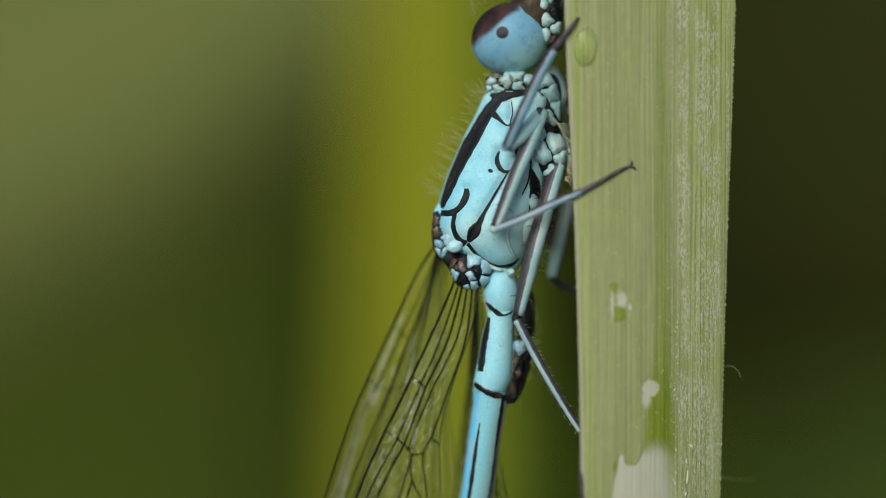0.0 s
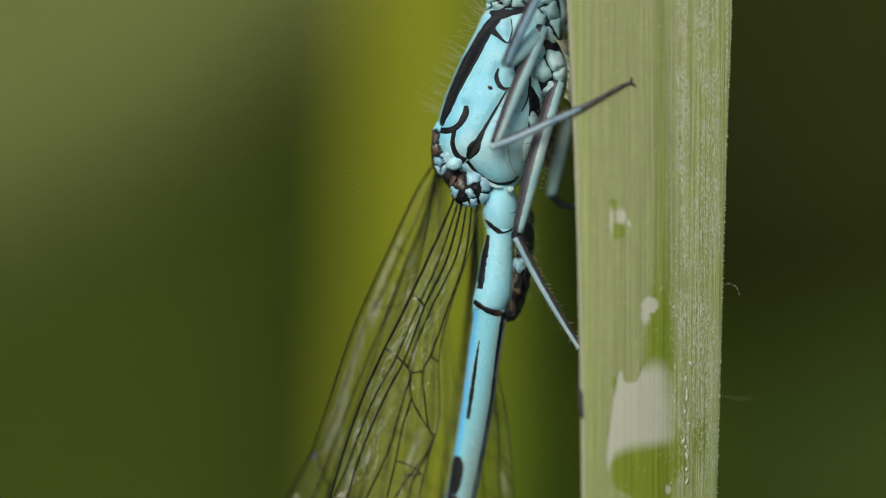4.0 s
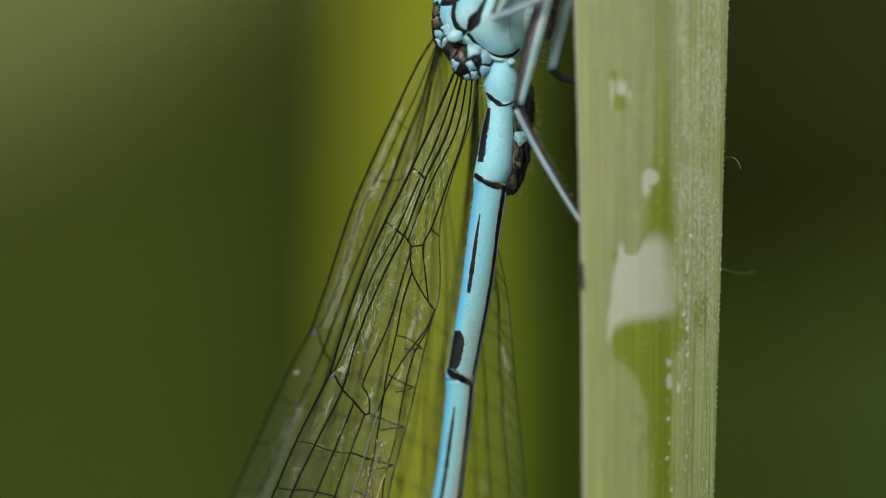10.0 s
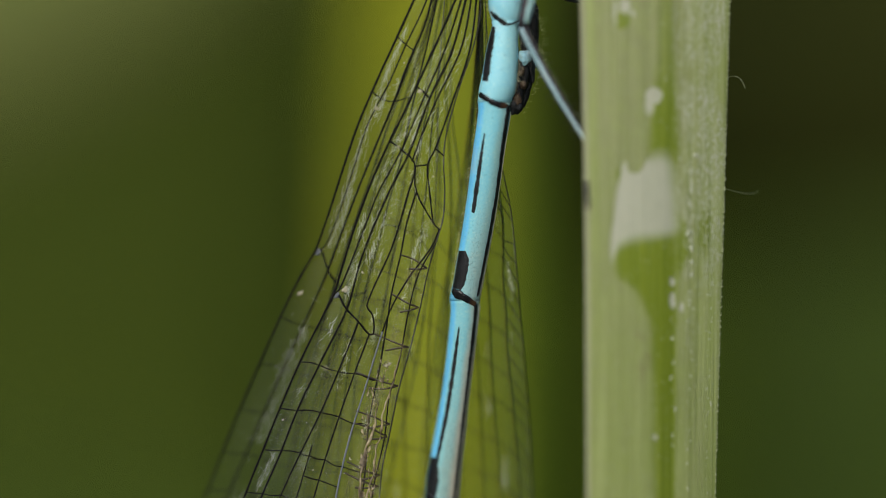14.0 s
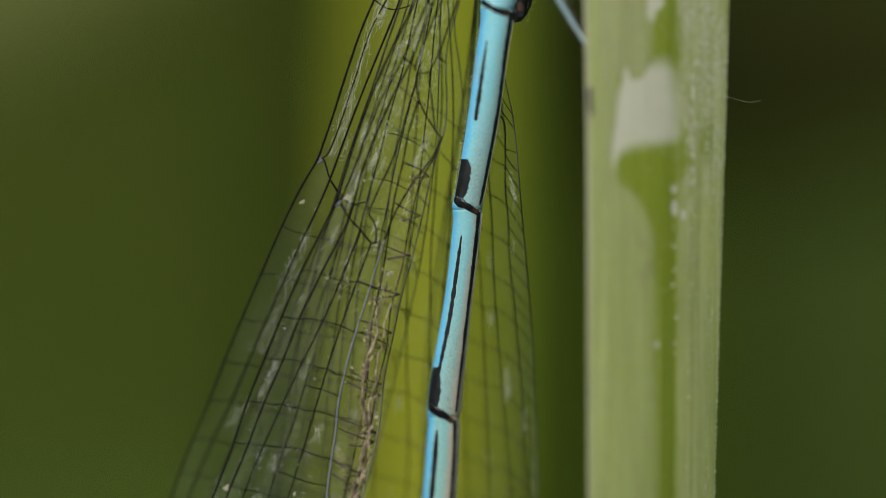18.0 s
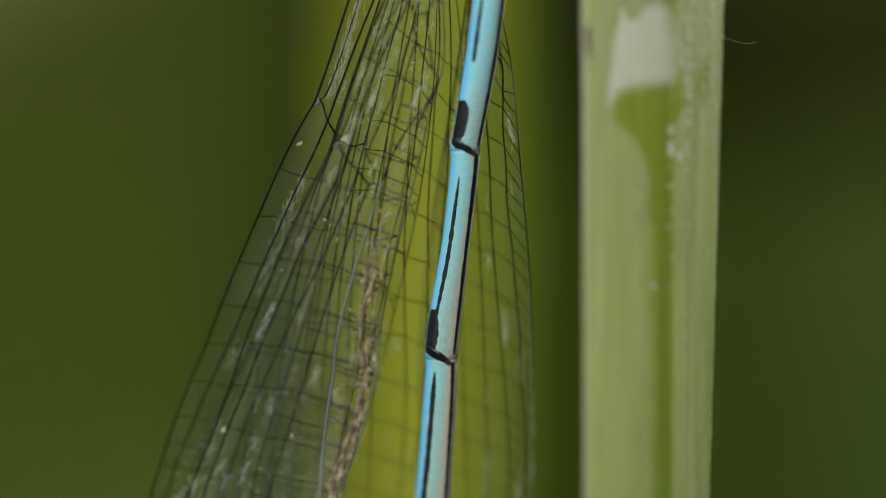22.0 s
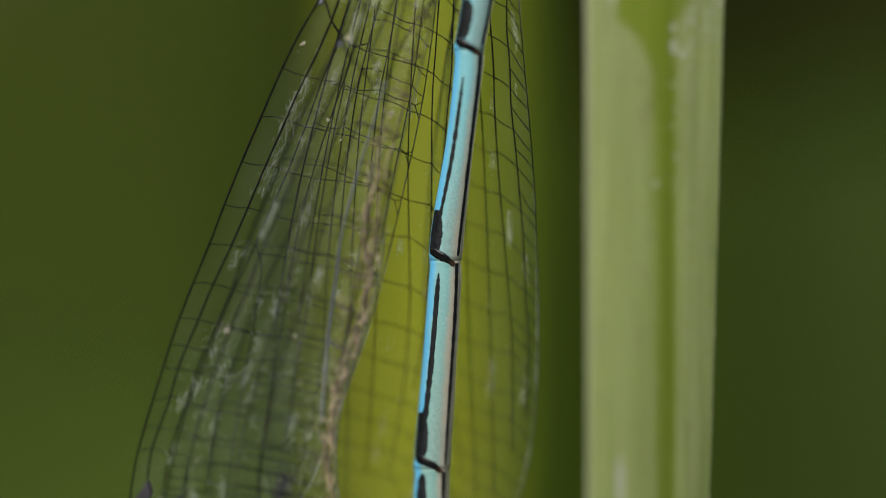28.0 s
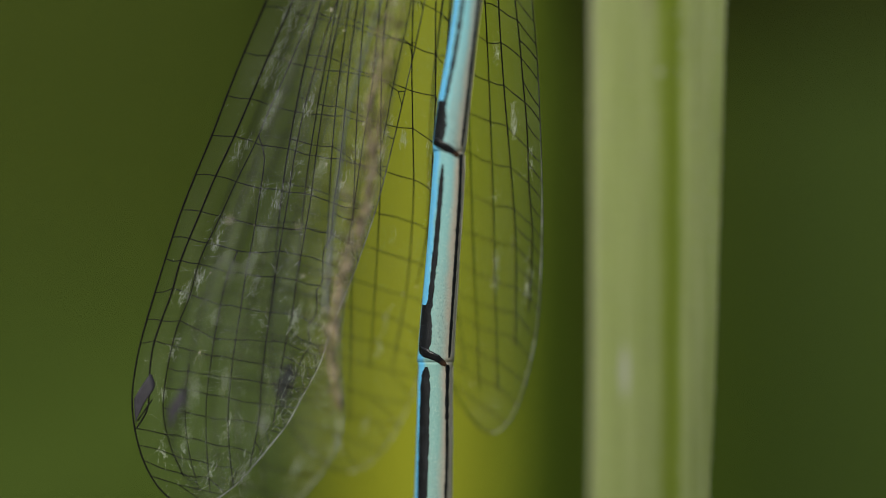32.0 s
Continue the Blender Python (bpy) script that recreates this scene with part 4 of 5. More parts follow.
def striped(name, a, b, c, side, width):
    """Leg skin with a dark, ragged stripe along one side: UV.x runs across the leg."""
    m = cuticle(name, a, b, c)
    t = m.node_tree
    skin = t.nodes["Principled BSDF"]
    old = skin.inputs["Base Color"].links[0].from_socket
    co, sep, grit, add, ramp, mix, dark = (t.nodes.new(q) for q in ("ShaderNodeTexCoord", "ShaderNodeSeparateXYZ", "ShaderNodeTexNoise", "ShaderNodeMath", "ShaderNodeMapRange", "ShaderNodeMix", "ShaderNodeMix"))
    t.links.new(co.outputs["UV"], sep.inputs[0])
    t.links.new(co.outputs["Object"], grit.inputs["Vector"])
    grit.inputs["Scale"].default_value, grit.inputs["Detail"].default_value = 0.10 / U, 4
    add.operation = "MULTIPLY_ADD"
    t.links.new(grit.outputs["Fac"], add.inputs[0])
    add.inputs[1].default_value = 0.16
    t.links.new(sep.outputs[0], add.inputs[2])
    lo, hi = (width - 0.03, width + 0.03) if side > 0 else (1 - width + 0.03, 1 - width - 0.03)
    ramp.interpolation_type = "SMOOTHSTEP"
    ramp.inputs[1].default_value, ramp.inputs[2].default_value = lo + 0.08, hi + 0.08
    ramp.inputs[3].default_value, ramp.inputs[4].default_value = 1.0, 0.0
    t.links.new(add.outputs[0], ramp.inputs[0])
    dark.data_type = mix.data_type = "RGBA"
    t.links.new(grit.outputs["Fac"], dark.inputs[0])
    dark.inputs[6].default_value, dark.inputs[7].default_value = (0.010, 0.009, 0.012, 1), (0.085, 0.072, 0.088, 1)
    t.links.new(ramp.outputs[0], mix.inputs[0])
    t.links.new(old, mix.inputs[6])
    t.links.new(dark.outputs[2], mix.inputs[7])
    t.links.new(mix.outputs[2], skin.inputs["Base Color"])
    return m


FEMUR = striped("striped_femur_skin", (0.31, 0.53, 0.56), (0.38, 0.60, 0.61), (0.52, 0.71, 0.68), -1, 0.44)
TIBIA = striped("striped_tibia_skin", (0.27, 0.43, 0.50), (0.34, 0.50, 0.56), (0.48, 0.62, 0.66), 1, 0.6)
SHIN = striped("grey_tibia_skin", (0.16, 0.30, 0.41), (0.22, 0.37, 0.47), (0.34, 0.50, 0.58), 1, 0.34)


def limb(name, pts, mat, parent, spines=0, length=16, n=30, label="", fine=0):
    path = along(pts, n)
    rows, uvs, up = [], [], Vector((0.13, -1, 0.21)).normalized()
    places = [W(x, y, d) for x, y, d, r in path]
    for k, (p, q) in enumerate(zip(places, path)):
        way = (places[min(k + 1, n - 1)] - places[max(k - 1, 0)]).normalized()
        side = way.cross(up).normalized()
        out = side.cross(way)
        r = float(q[3]) * U * (1 + 0.04 * noise.noise(Vector((q[0] * 0.08, q[1] * 0.08, 2))))
        turns = [2 * math.pi * j / 16 for j in range(16)]
        rows.append([p + r * (math.cos(a) * side + math.sin(a) * out) for a in turns])
        uvs.append([(0.5 + 0.5 * math.cos(a), 0.5 + 0.5 * math.sin(a)) for a in turns])
    b = Build()
    b.grid(rows, closed=True, uvs=uvs, caps=True)
    ob = part(name, b, mat, parent, label)
    ax, ay = pts[-1][0] - pts[0][0], pts[-1][1] - pts[0][1]
    h = math.hypot(ax, ay)
    nx, ny = ay / h, -ax / h
    for k in range(spines):
        x, y, d, r = path[int((k + 0.7) / (spines + 0.6) * (n - 1))]
        for s in (1, -1):
            g = length * rnd.uniform(0.7, 1.15)
            q = Vector((nx * s + 0.5 * ax / h, 0, -(ny * s + 0.5 * ay / h))).normalized() + Vector((0, rnd.uniform(-0.7, 0.1), 0))
            root = W(x + nx * s * r * 0.8, y + ny * s * r * 0.8, d - r * 0.3)
            b = Build()
            b.tube([(root, 0.8 * U), (root + q * g * 0.6 * U, 0.55 * U), (root + q * g * U, 0.15 * U)], 5)
            part("spine", b, SPINE, parent)
    if fine:
        b = Build()
        for k in range(fine):
            x, y, d, r = path[rnd.randrange(1, n - 1)]
            s = rnd.choice((1, -1))
            g = rnd.uniform(4, 10)
            q = Vector((nx * s + 0.7 * ax / h, 0, -(ny * s + 0.7 * ay / h))).normalized() + Vector((0, rnd.uniform(-0.8, 0.3), 0))
            root = W(x + nx * s * r * 0.85, y + ny * s * r * 0.85, d - r * 0.3)
            b.tube([(root, 0.35 * U), (root + q * g * 0.6 * U, 0.25 * U), (root + q * g * U, 0.08 * U)], 4)
        part("fine_hair", b, HAIR, parent, "fine pale hairs", "stuff")
    return ob


leg = part("foreleg", (lambda b: (b.ball(W(897, 260, -98), 10 * U, 9 * U, 9 * U, 0, 12, 8), b)[1])(Build()), LEGGREY, damselfly)
limb("tibia", [(897, 262, -100, 9), (925, 200, -106, 10), (955, 138, -104, 10), (980, 92, -98, 8)], SHIN, leg, fine=24)
limb("tarsus", [(980, 92, -98, 7), (1000, 66, -104, 4.5), (1014, 48, -106, 3.6), (1026, 34, -100, 2.2)], LEGDARK, leg)
limb("femur", [(900, 262, -92, 11), (930, 235, -76, 14), (958, 205, -50, 15)], LEGBLUE, leg)

leg = part("middle_leg", (lambda b: (b.ball(W(876, 405, -92), 9 * U, 9 * U, 10 * U, 20, 12, 8), b)[1])(Build()), LEGBLUE, damselfly)
limb("femur", [(962, 196, -52, 12), (942, 246, -70, 12.5), (912, 315, -84, 12.5), (877, 403, -92, 9)], FEMUR, leg, 8, 13, fine=30)
limb("tibia", [(876, 406, -93, 7.5), (920, 389, -98, 8), (975, 364, -102, 7.2), (1030, 340, -104, 5.5)], SHIN, leg, fine=20)
limb("tarsus", [(1030, 340, -104, 5), (1065, 322, -102, 3.8), (1095, 305, -98, 3.4), (1120, 294, -92, 2.6)], LEGDARK, leg)
limb("claw", [(1118, 296, -92, 2.5), (1121, 290, -92, 2), (1118, 284, -90, 1)], BLACK, leg, n=8)
limb("claw", [(1118, 296, -92, 2.5), (1126, 300, -91, 2), (1127, 306, -88, 1)], BLACK, leg, n=8)

leg = part("hind_leg", (lambda b: (b.ball(W(915, 562, -60), 8 * U, 8 * U, 12 * U, 15, 12, 8), b)[1])(Build()), BLACK, damselfly)
limb("femur", [(990, 292, -34, 12), (972, 350, -46, 15), (944, 450, -60, 15), (918, 558, -62, 10)], FEMUR, leg, 10, 15, fine=40)
limb("tibia", [(916, 566, -62, 8), (945, 622, -62, 8), (985, 692, -66, 7), (1031, 766, -72, 5.5)], TIBIA, leg, 14, 18, fine=90)
limb("tarsus", [(1030, 764, -76, 5), (1031, 800, -96, 5), (1030, 850, -112, 4), (1033, 884, -117, 2.5)], LEGDARK, leg)

for name, pts, foot in (("hind_leg", [(1008, 350, 46, 12), (992, 420, 50, 12), (978, 488, 46, 9)], [(976, 492, 46, 7), (995, 508, 36, 6), (1030, 516, 0, 5)]),
                        ("middle_leg", [(985, 210, 60, 13), (1000, 250, 62, 12), (1012, 300, 52, 9)], [(1012, 300, 52, 7), (1020, 330, 30, 5), (1030, 352, 4, 4)]),
                        ("foreleg", [(975, 120, 64, 12), (990, 150, 66, 11), (1004, 190, 50, 9)], [(1004, 190, 50, 7), (1012, 160, 30, 6), (1024, 130, 0, 4)])):
    leg = part(name, (lambda b: (b.ball(W(*pts[-1][:3]), 9 * U, 9 * U, 9 * U, 0, 12, 8), b)[1])(Build()), LEGGREY, damselfly)
    limb("femur", pts, LEGBLUE, leg, 5, 12)
    limb("tarsus", foot, BLACK, leg)


# wings
class Wing:
    """A wing hung from the thorax: margins as curves of cy, an oval tip, long veins, rows of cross-veins."""

    def __init__(self, label, fore, hind, oval, tip, deep, seed, thin=1.0, base=1.0, lead=2.0, tilt=0.0, push=((0, 0), (3000, 0))):
        self.fore, self.hind, self.oval, self.tip, self.deep = fore, hind, oval, tip, deep
        self.r, self.thin, self.base, self.tilt, self.push = random.Random(seed), thin, base, tilt, push
        self.top = fore[0][0]
        self.veins = []
        n = 130
        cys = [self.top + (tip - self.top) * (1 - (1 - k / n) ** 1.35) for k in range(n + 1)]
        b = Build()
        b.grid([[self.spot(j / 30, cy) for j in range(31)] for cy in cys])
        self.ob = part("wing", b, MEMBRANE, damselfly, label)
        self.vein(fore, lead, lead * 0.7, "leading_edge", self.edge_x(0))
        self.vein(hind, 1.1, 1.0, "trailing_edge", self.edge_x(1), mat=EDGE)

    def edges(self, cy):
        a, c = float(smooth(self.fore, cy)[0]), float(smooth(self.hind, cy)[0])
        if cy > self.oval:
            q = min(1.0, (cy - self.oval) / (self.tip - self.oval))
            g = math.sqrt(max(0.0, 1 - q * q))
            a, c = (a + c) / 2 + (a - c) / 2 * g, (a + c) / 2 + (c - a) / 2 * g
        return a, c

    def edge_x(self, k):
        return lambda cy: self.edges(cy)[k]

    def at(self, cx, cy, lift=0.0):
        a, c = self.edges(cy)
        s = (cx - a) / (c - a) if abs(c - a) > 4 else 0.5
        s = min(max(s, -0.05), 1.05)
        f = min(1, (cy - self.top) / 250, (self.tip - cy) / 200 + 0.05)
        d = float(smooth(self.deep, cy)[0]) + (3.0 * math.sin(s * 27.0) + 9.0 * (s - 0.5) + self.tilt * (0.85 - s)) * f
        push = float(smooth(self.push, cy)[0])
        return Vector(((cx - 784) * (1 + push / D) * U, (d + push - lift) * U, (441 - cy) * U))

    def spot(self, s, cy, lift=0.0):
        a, c = self.edges(cy)
        return self.at(a + (c - a) * s, cy, lift)

    def tube(self, name, pts, r0, r1, mat=None, sides=6):
        b = Build()
        n = len(pts) - 1
        b.tube([(self.at(x, y, 1.0), self.thin * (1 + (self.base - 1) * math.exp(-(y - self.top) / 160)) * (r0 + (r1 - r0) * i / n) * (1 + 0.3 * noise.noise(Vector((x * 0.15, y * 0.15, 1)))) * U) for i, (x, y) in enumerate(pts)], sides)
        return part(name, b, mat or VEIN, self.ob)

    def vein(self, rows, r0=1.5, r1=1.2, name="long_vein", x=None, live=True, mat=None):
        """Rows of cy and cx."""
        y0, y1 = rows[0][0], self.tip if x else rows[-1][0]
        x = x or (lambda cy: float(smooth(rows, cy)[0]))
        n = int(14 + (y1 - y0) / 9)
        ys = [y0 + (y1 - y0) * i / n for i in range(n + 1)]
        if y1 == self.tip:
            ys = ys[:-1] + [ys[-2] + (self.tip - ys[-2]) * q for q in (0.4, 0.65, 0.8, 0.9, 0.96, 0.99, 1.0)]

        def inside(cy):
            a, c = self.edges(cy)
            return min(max(x(cy), min(a, c)), max(a, c))
        self.tube(name, [(inside(y), y) for y in ys], r0, r1, mat)
        if live:
            self.veins.append((y0, y1, inside))

    def link(self, *pts, r=1.0, mat=None):
        """A single cross-vein through cx, cy points."""
        self.tube("cross_vein", [tuple(p) for p in along(pts, 3 * len(pts))], r, r * 0.95, mat, 5)

    def rows(self, starts, fall, kinks=0.12, first=0.0, last=1.0, cells=0.0):
        """Rows of cross-veins that begin on the leading edge at each start; fall: how far they drop on the way over."""
        r = self.r
        for y in starts:
            jump = 0.0
            a0, c0 = self.edges(y)
            span = c0 - a0
            marks = []
            for top, end, x in self.veins:
                yy = y
                for _ in range(3):
                    yy = min(y + float(smooth(fall, (x(min(max(yy, top), end)) - a0) / span)[0]), self.tip - 2)
                if top - 2 <= yy <= end:
                    s = (x(yy) - a0) / span
                    marks.append((s, yy, x, top, end))
            marks.sort(key=lambda q: q[0])
            for p, q in zip(marks, marks[1:]):
                if q[0] - p[0] < 0.025 or p[0] < first or p[0] > last:
                    continue
                ya = p[1] + jump
                if r.random() < kinks:
                    jump = r.uniform(-11, 11)
                else:
                    jump = jump * 0.5 + r.uniform(-2.0, 2.0)
                yb = q[1] + jump
                ya, yb = min(max(ya, p[3]), p[4]), min(max(yb, q[3]), q[4])
                xa, xb = p[2](ya), q[2](yb)
                sag = r.uniform(-2.5, 3.5)
                if cells and q is marks[-1] and q[0] - p[0] > 0.06:
                    # many-sided cells along the hind margin
                    xm, ym = xa + (xb - xa) * r.uniform(0.4, 0.6), ya + (yb - ya) * 0.35
                    self.link((xa, ya), (xm, ym))
                    for g in (-0.5, 0.5):
                        yg = min(yb + g * cells * r.uniform(0.7, 1.2), self.tip - 4)
                        self.link((xm, ym), (q[2](yg), yg), r=0.9)
                else:
                    self.link((xa, ya), ((xa + xb) / 2, (ya + yb) / 2 + sag), (xb, yb))

    def dark_cell(self, y0, y1, s0, s1, slant):
        b = Build()
        rows = []
        for i in range(11):
            f = i / 10
            pinch = 0.5 + 0.5 * math.sin(math.pi * (0.10 + 0.80 * f))
            rows.append([self.spot(s0 + (s1 - s0) * pinch * j / 5, y0 + (y1 - y0) * f - slant * j / 5, 2.6 + 1.5 * math.sin(math.pi * j / 5)) for j in range(6)])
        back = [[p + Vector((0, 5 * U, 0)) for p in row[::-1]] for row in rows]
        b.grid([a + c for a, c in zip(rows, back)], closed=True, caps=True)
        part("dark_cell", b, STIGMA, self.ob, "dark grey thickened wing cell")
        for y in (y0, y1):
            pts = [(lambda e: (e[0] + (e[1] - e[0]) * (s0 + (s1 - s0) * f), y - slant * f))(self.edges(y)) for f in (0.1, 0.5, 0.95)]
            self.link(*pts, r=1.5)

    def knot(self, cx, cy):
        b = Build()
        b.ball(self.at(cx, cy, 0.5), 5.5 * U, 2.6 * U, 6.5 * U, 35, 12, 8, 0.4, 5)
        part("node", b, PALEVEIN, self.ob, "pale blue knot in the leading edge")

    def dust(self, amount, lanes, milky=(), tip=True):
        """Fine pale scratches and fibres, in clusters, and a few grains. lanes: places across the wing; milky: cy from, to, across, count."""
        r = self.r
        b = Build()
        y0, y1 = self.top + 150, self.tip - 20

        def slope(s, cy):
            p, q = self.spot(s, cy), self.spot(s, min(cy + 30, self.tip - 1))
            return math.atan2(q.z - p.z, q.x - p.x)

        def stroke(s, cy, a, h, thick):
            cy, s = min(max(cy, self.top + 20), self.tip - 6), min(max(s, 0.01), 0.99)
            mid = self.spot(s, cy, 1.6)
            curl = r.uniform(-0.9, 0.9)
            b.tube([(mid + Vector((math.cos(a + curl * q * q), 0, math.sin(a + curl * q * q))) * (h * q * U), thick * (1 - 0.7 * abs(q) * 2) * U) for q in (-0.5, -0.25, 0, 0.25, 0.5)], 4)

        for k in range(int(34 * amount)):
            s, cy = r.choice(lanes) + r.uniform(-0.03, 0.03), r.uniform(y0, y1)
            for j in range(r.randint(3, 7)):
                stroke(s + r.gauss(0, 0.012), cy + r.gauss(0, 7), r.uniform(0, 3.14), r.uniform(6, 24), r.uniform(0.10, 0.20))
        for k in range(int(40 * amount)):
            s, cy = r.choice(lanes) + r.uniform(-0.025, 0.025), r.uniform(y0, y1)
            a = slope(s, cy)
            for j in range(r.randint(14, 34)):
                stroke(s + r.gauss(0, 0.013), cy + r.gauss(0, 11), a + r.gauss(0, 0.5), r.uniform(4, 20), r.uniform(0.12, 0.26))
        for k in range(int(220 * amount)):
            stroke(r.uniform(0.02, 0.98), r.uniform(y0 + 120, y1), r.uniform(0, 3.14), r.uniform(2, 7), r.uniform(0.12, 0.26))
        for c0, c1, s, spread, count in milky:
            for k in range(count):
                cy = r.uniform(c0, c1)
                g = s + r.gauss(0, spread)
                stroke(abs(g), cy, slope(s, cy) + r.gauss(0, 0.25), r.uniform(6, 26), r.uniform(0.10, 0.24))
        # glitter near the tip and hind margin, drawn as extra pale strokes
        if tip:
            for k in range(int(300 * amount)):
                s = r.uniform(0.84, 0.985) if k % 3 else r.uniform(0.1, 0.9)
                stroke(s, r.uniform(self.tip - 520, y1), r.uniform(0, 3.14), r.uniform(4, 20), r.uniform(0.10, 0.24))
        part("fibre", b, FIBRE, self.ob, "pale scratches, fibres and painted glitter on the film", "stuff")
        b = Build()
        for k in range(int(26 * amount)):
            s, cy = r.uniform(0.05, 0.95), r.uniform(y0, y1)
            g = r.uniform(0.5, 1.3) if r.random() < 0.85 else r.uniform(1.5, 3.0)
            for q in range(4):
                b.ball(self.spot(s, cy, 2.0) + Vector((r.uniform(-1, 1), 0, r.uniform(-1, 1))) * g * 1.3 * U, g * U, g * 0.5 * U, g * 1.2 * U, r.uniform(0, 90), 7, 5, 0.7, k + q)
        part("dust_grain", b, GRAIN, self.ob, "pale dust grains", "stuff")


def stigma_material():
    m = Mat("wing_dark_cell")
    m.set(m.mix(m.noise(6, 3), (0.012, 0.011, 0.015), (0.050, 0.045, 0.058)), 0.5, Specular_IOR_Level=0.3)
    m.bump(m.noise(20, 2), 0.3, 1.5)
    return m.m


def crinkle_material():
    """Brown, half clear film."""
    m = Mat("crinkled_film")
    clear = m.node("ShaderNodeBsdfTransparent")
    mix = m.node("ShaderNodeMixShader")
    n = m.noise(3.5, 5, 0.65, m.stretched(1, 1, 0.7))
    m.set(m.mix(m.step(m.noise(7, 4), 0.4, 0.7), (0.14, 0.10, 0.055), (0.46, 0.37, 0.23)), 0.5)
    m.link(m.step(n, 0.46, 0.74, 0.02, 0.34), mix.inputs[0])
    m.link(clear.outputs[0], mix.inputs[1])
    m.link(m.b.outputs[0], mix.inputs[2])
    m.link(mix.outputs[0], m.out.inputs[0])
    return m.m


def strand_material():
    m = Mat("rolled_film")
    n = m.noise(5, 4, 0.65, m.stretched(1, 1, 0.6))
    m.set(m.mix(m.step(n, 0.38, 0.66), (0.10, 0.07, 0.042), (0.42, 0.33, 0.21)), 0.4)
    m.bump(m.noise(14, 4), 0.6, 3.0)
    return m.m


def scrap_material():
    """Dried film, half clear, tan with darker creases."""
    m = Mat("dried_film")
    clear = m.node("ShaderNodeBsdfTransparent")
    mix = m.node("ShaderNodeMixShader")
    m.set(m.mix(m.step(m.noise(9, 4, 0.7), 0.42, 0.62), (0.085, 0.058, 0.036), (0.50, 0.40, 0.26)), 0.45)
    m.link(m.step(m.noise(6, 4, 0.7), 0.40, 0.58, 0.12, 0.85), mix.inputs[0])
    m.link(clear.outputs[0], mix.inputs[1])
    m.link(m.b.outputs[0], mix.inputs[2])
    m.link(mix.outputs[0], m.out.inputs[0])
    return m.m


SCRAP = scrap_material()
STRAND = strand_material()
CREASED = Mat("creased_vein").set((0.040, 0.028, 0.020), 0.35).m
STIGMA = stigma_material()
CRINKLE = crinkle_material()
GRAIN = Mat("dust_grain").set((0.40, 0.36, 0.26), 0.6).m
FIBRE = Mat("pale_fibre").set((0.55, 0.58, 0.50), 0.3).m
EDGE = Mat("wing_margin")
# the hind margins grow pale towards the tips; glints are put into the colour
_low = EDGE.step(EDGE.math("SUBTRACT", 441.0, EDGE.math("MULTIPLY", EDGE.xyz()[2], 100.0)), 1300, 1650)
_dark = EDGE.mix(EDGE.step(EDGE.noise(1.2, 4), 0.45, 0.65), (0.008, 0.007, 0.006), (0.07, 0.07, 0.07))
_pale = EDGE.mix(EDGE.step(EDGE.noise(3.0, 4), 0.40, 0.62), (0.10, 0.10, 0.10), (0.42, 0.43, 0.42))
EDGE.set(EDGE.mix(_low, _dark, _pale), 0.4)
EDGE = EDGE.m
PALEVEIN = Mat("pale_vein").set((0.15, 0.16, 0.20), 0.3).m

# the far hind wing, beyond the abdomen: its hind margin looks out past the body
w = Wing("clear net-veined wing behind the abdomen",
         [(508, 842), (700, 826), (900, 800), (1100, 768), (1300, 744), (1500, 738), (1700, 742), (1800, 748), (1918, 770)],
         [(508, 850), (640, 858), (760, 873), (812, 881), (886, 896), (974, 905), (1062, 912), (1151, 920), (1248, 928), (1351, 933), (1470, 937), (1560, 938), (1650, 936), (1768, 932), (1918, 930)],
         1660, 1918, [(500, 40), (800, 46), (1000, 62), (1200, 90), (1400, 120), (1520, 160), (1650, 220), (1918, 300)], 4, 0.95, tilt=95, push=[(1000, 0), (1200, 15), (1400, 28), (1520, 16), (1650, -15), (1918, -50)])
w.vein([(508, 846), (700, 846), (871, 868), (891, 880), (938, 882), (1009, 882), (1067, 887), (1138, 889), (1216, 897), (1299, 904), (1371, 910), (1478, 914), (1570, 920), (1700, 914)], 1.5, 1.2)
w.vein([(508, 843), (760, 836), (938, 848), (1067, 858), (1146, 860), (1279, 868), (1379, 876), (1464, 883), (1577, 890), (1760, 890)], 1.7, 1.2)
w.vein([(800, 826), (1000, 824), (1146, 836), (1345, 845), (1544, 851), (1840, 858)], 1.4, 1.1)
w.vein([(900, 808), (1200, 806), (1500, 812), (1840, 826)], 1.3, 1.1)
w.vein([(700, 828), (1000, 786), (1300, 768), (1600, 776), (1800, 800)], 1.3, 1.1)
w.rows([760 + 69 * k for k in range(13)] + [1640 + 46 * k for k in range(5)], [(0, 0), (0.5, 48), (0.8, 66), (1.0, 118)], 0.1)
w.rows([795 + 69 * k for k in range(12)], [(0, 0), (0.5, 48), (0.8, 66), (1.0, 118)], 0.4, first=0.74)
w.dust(0.35, (0.6, 0.75, 0.9), tip=False)

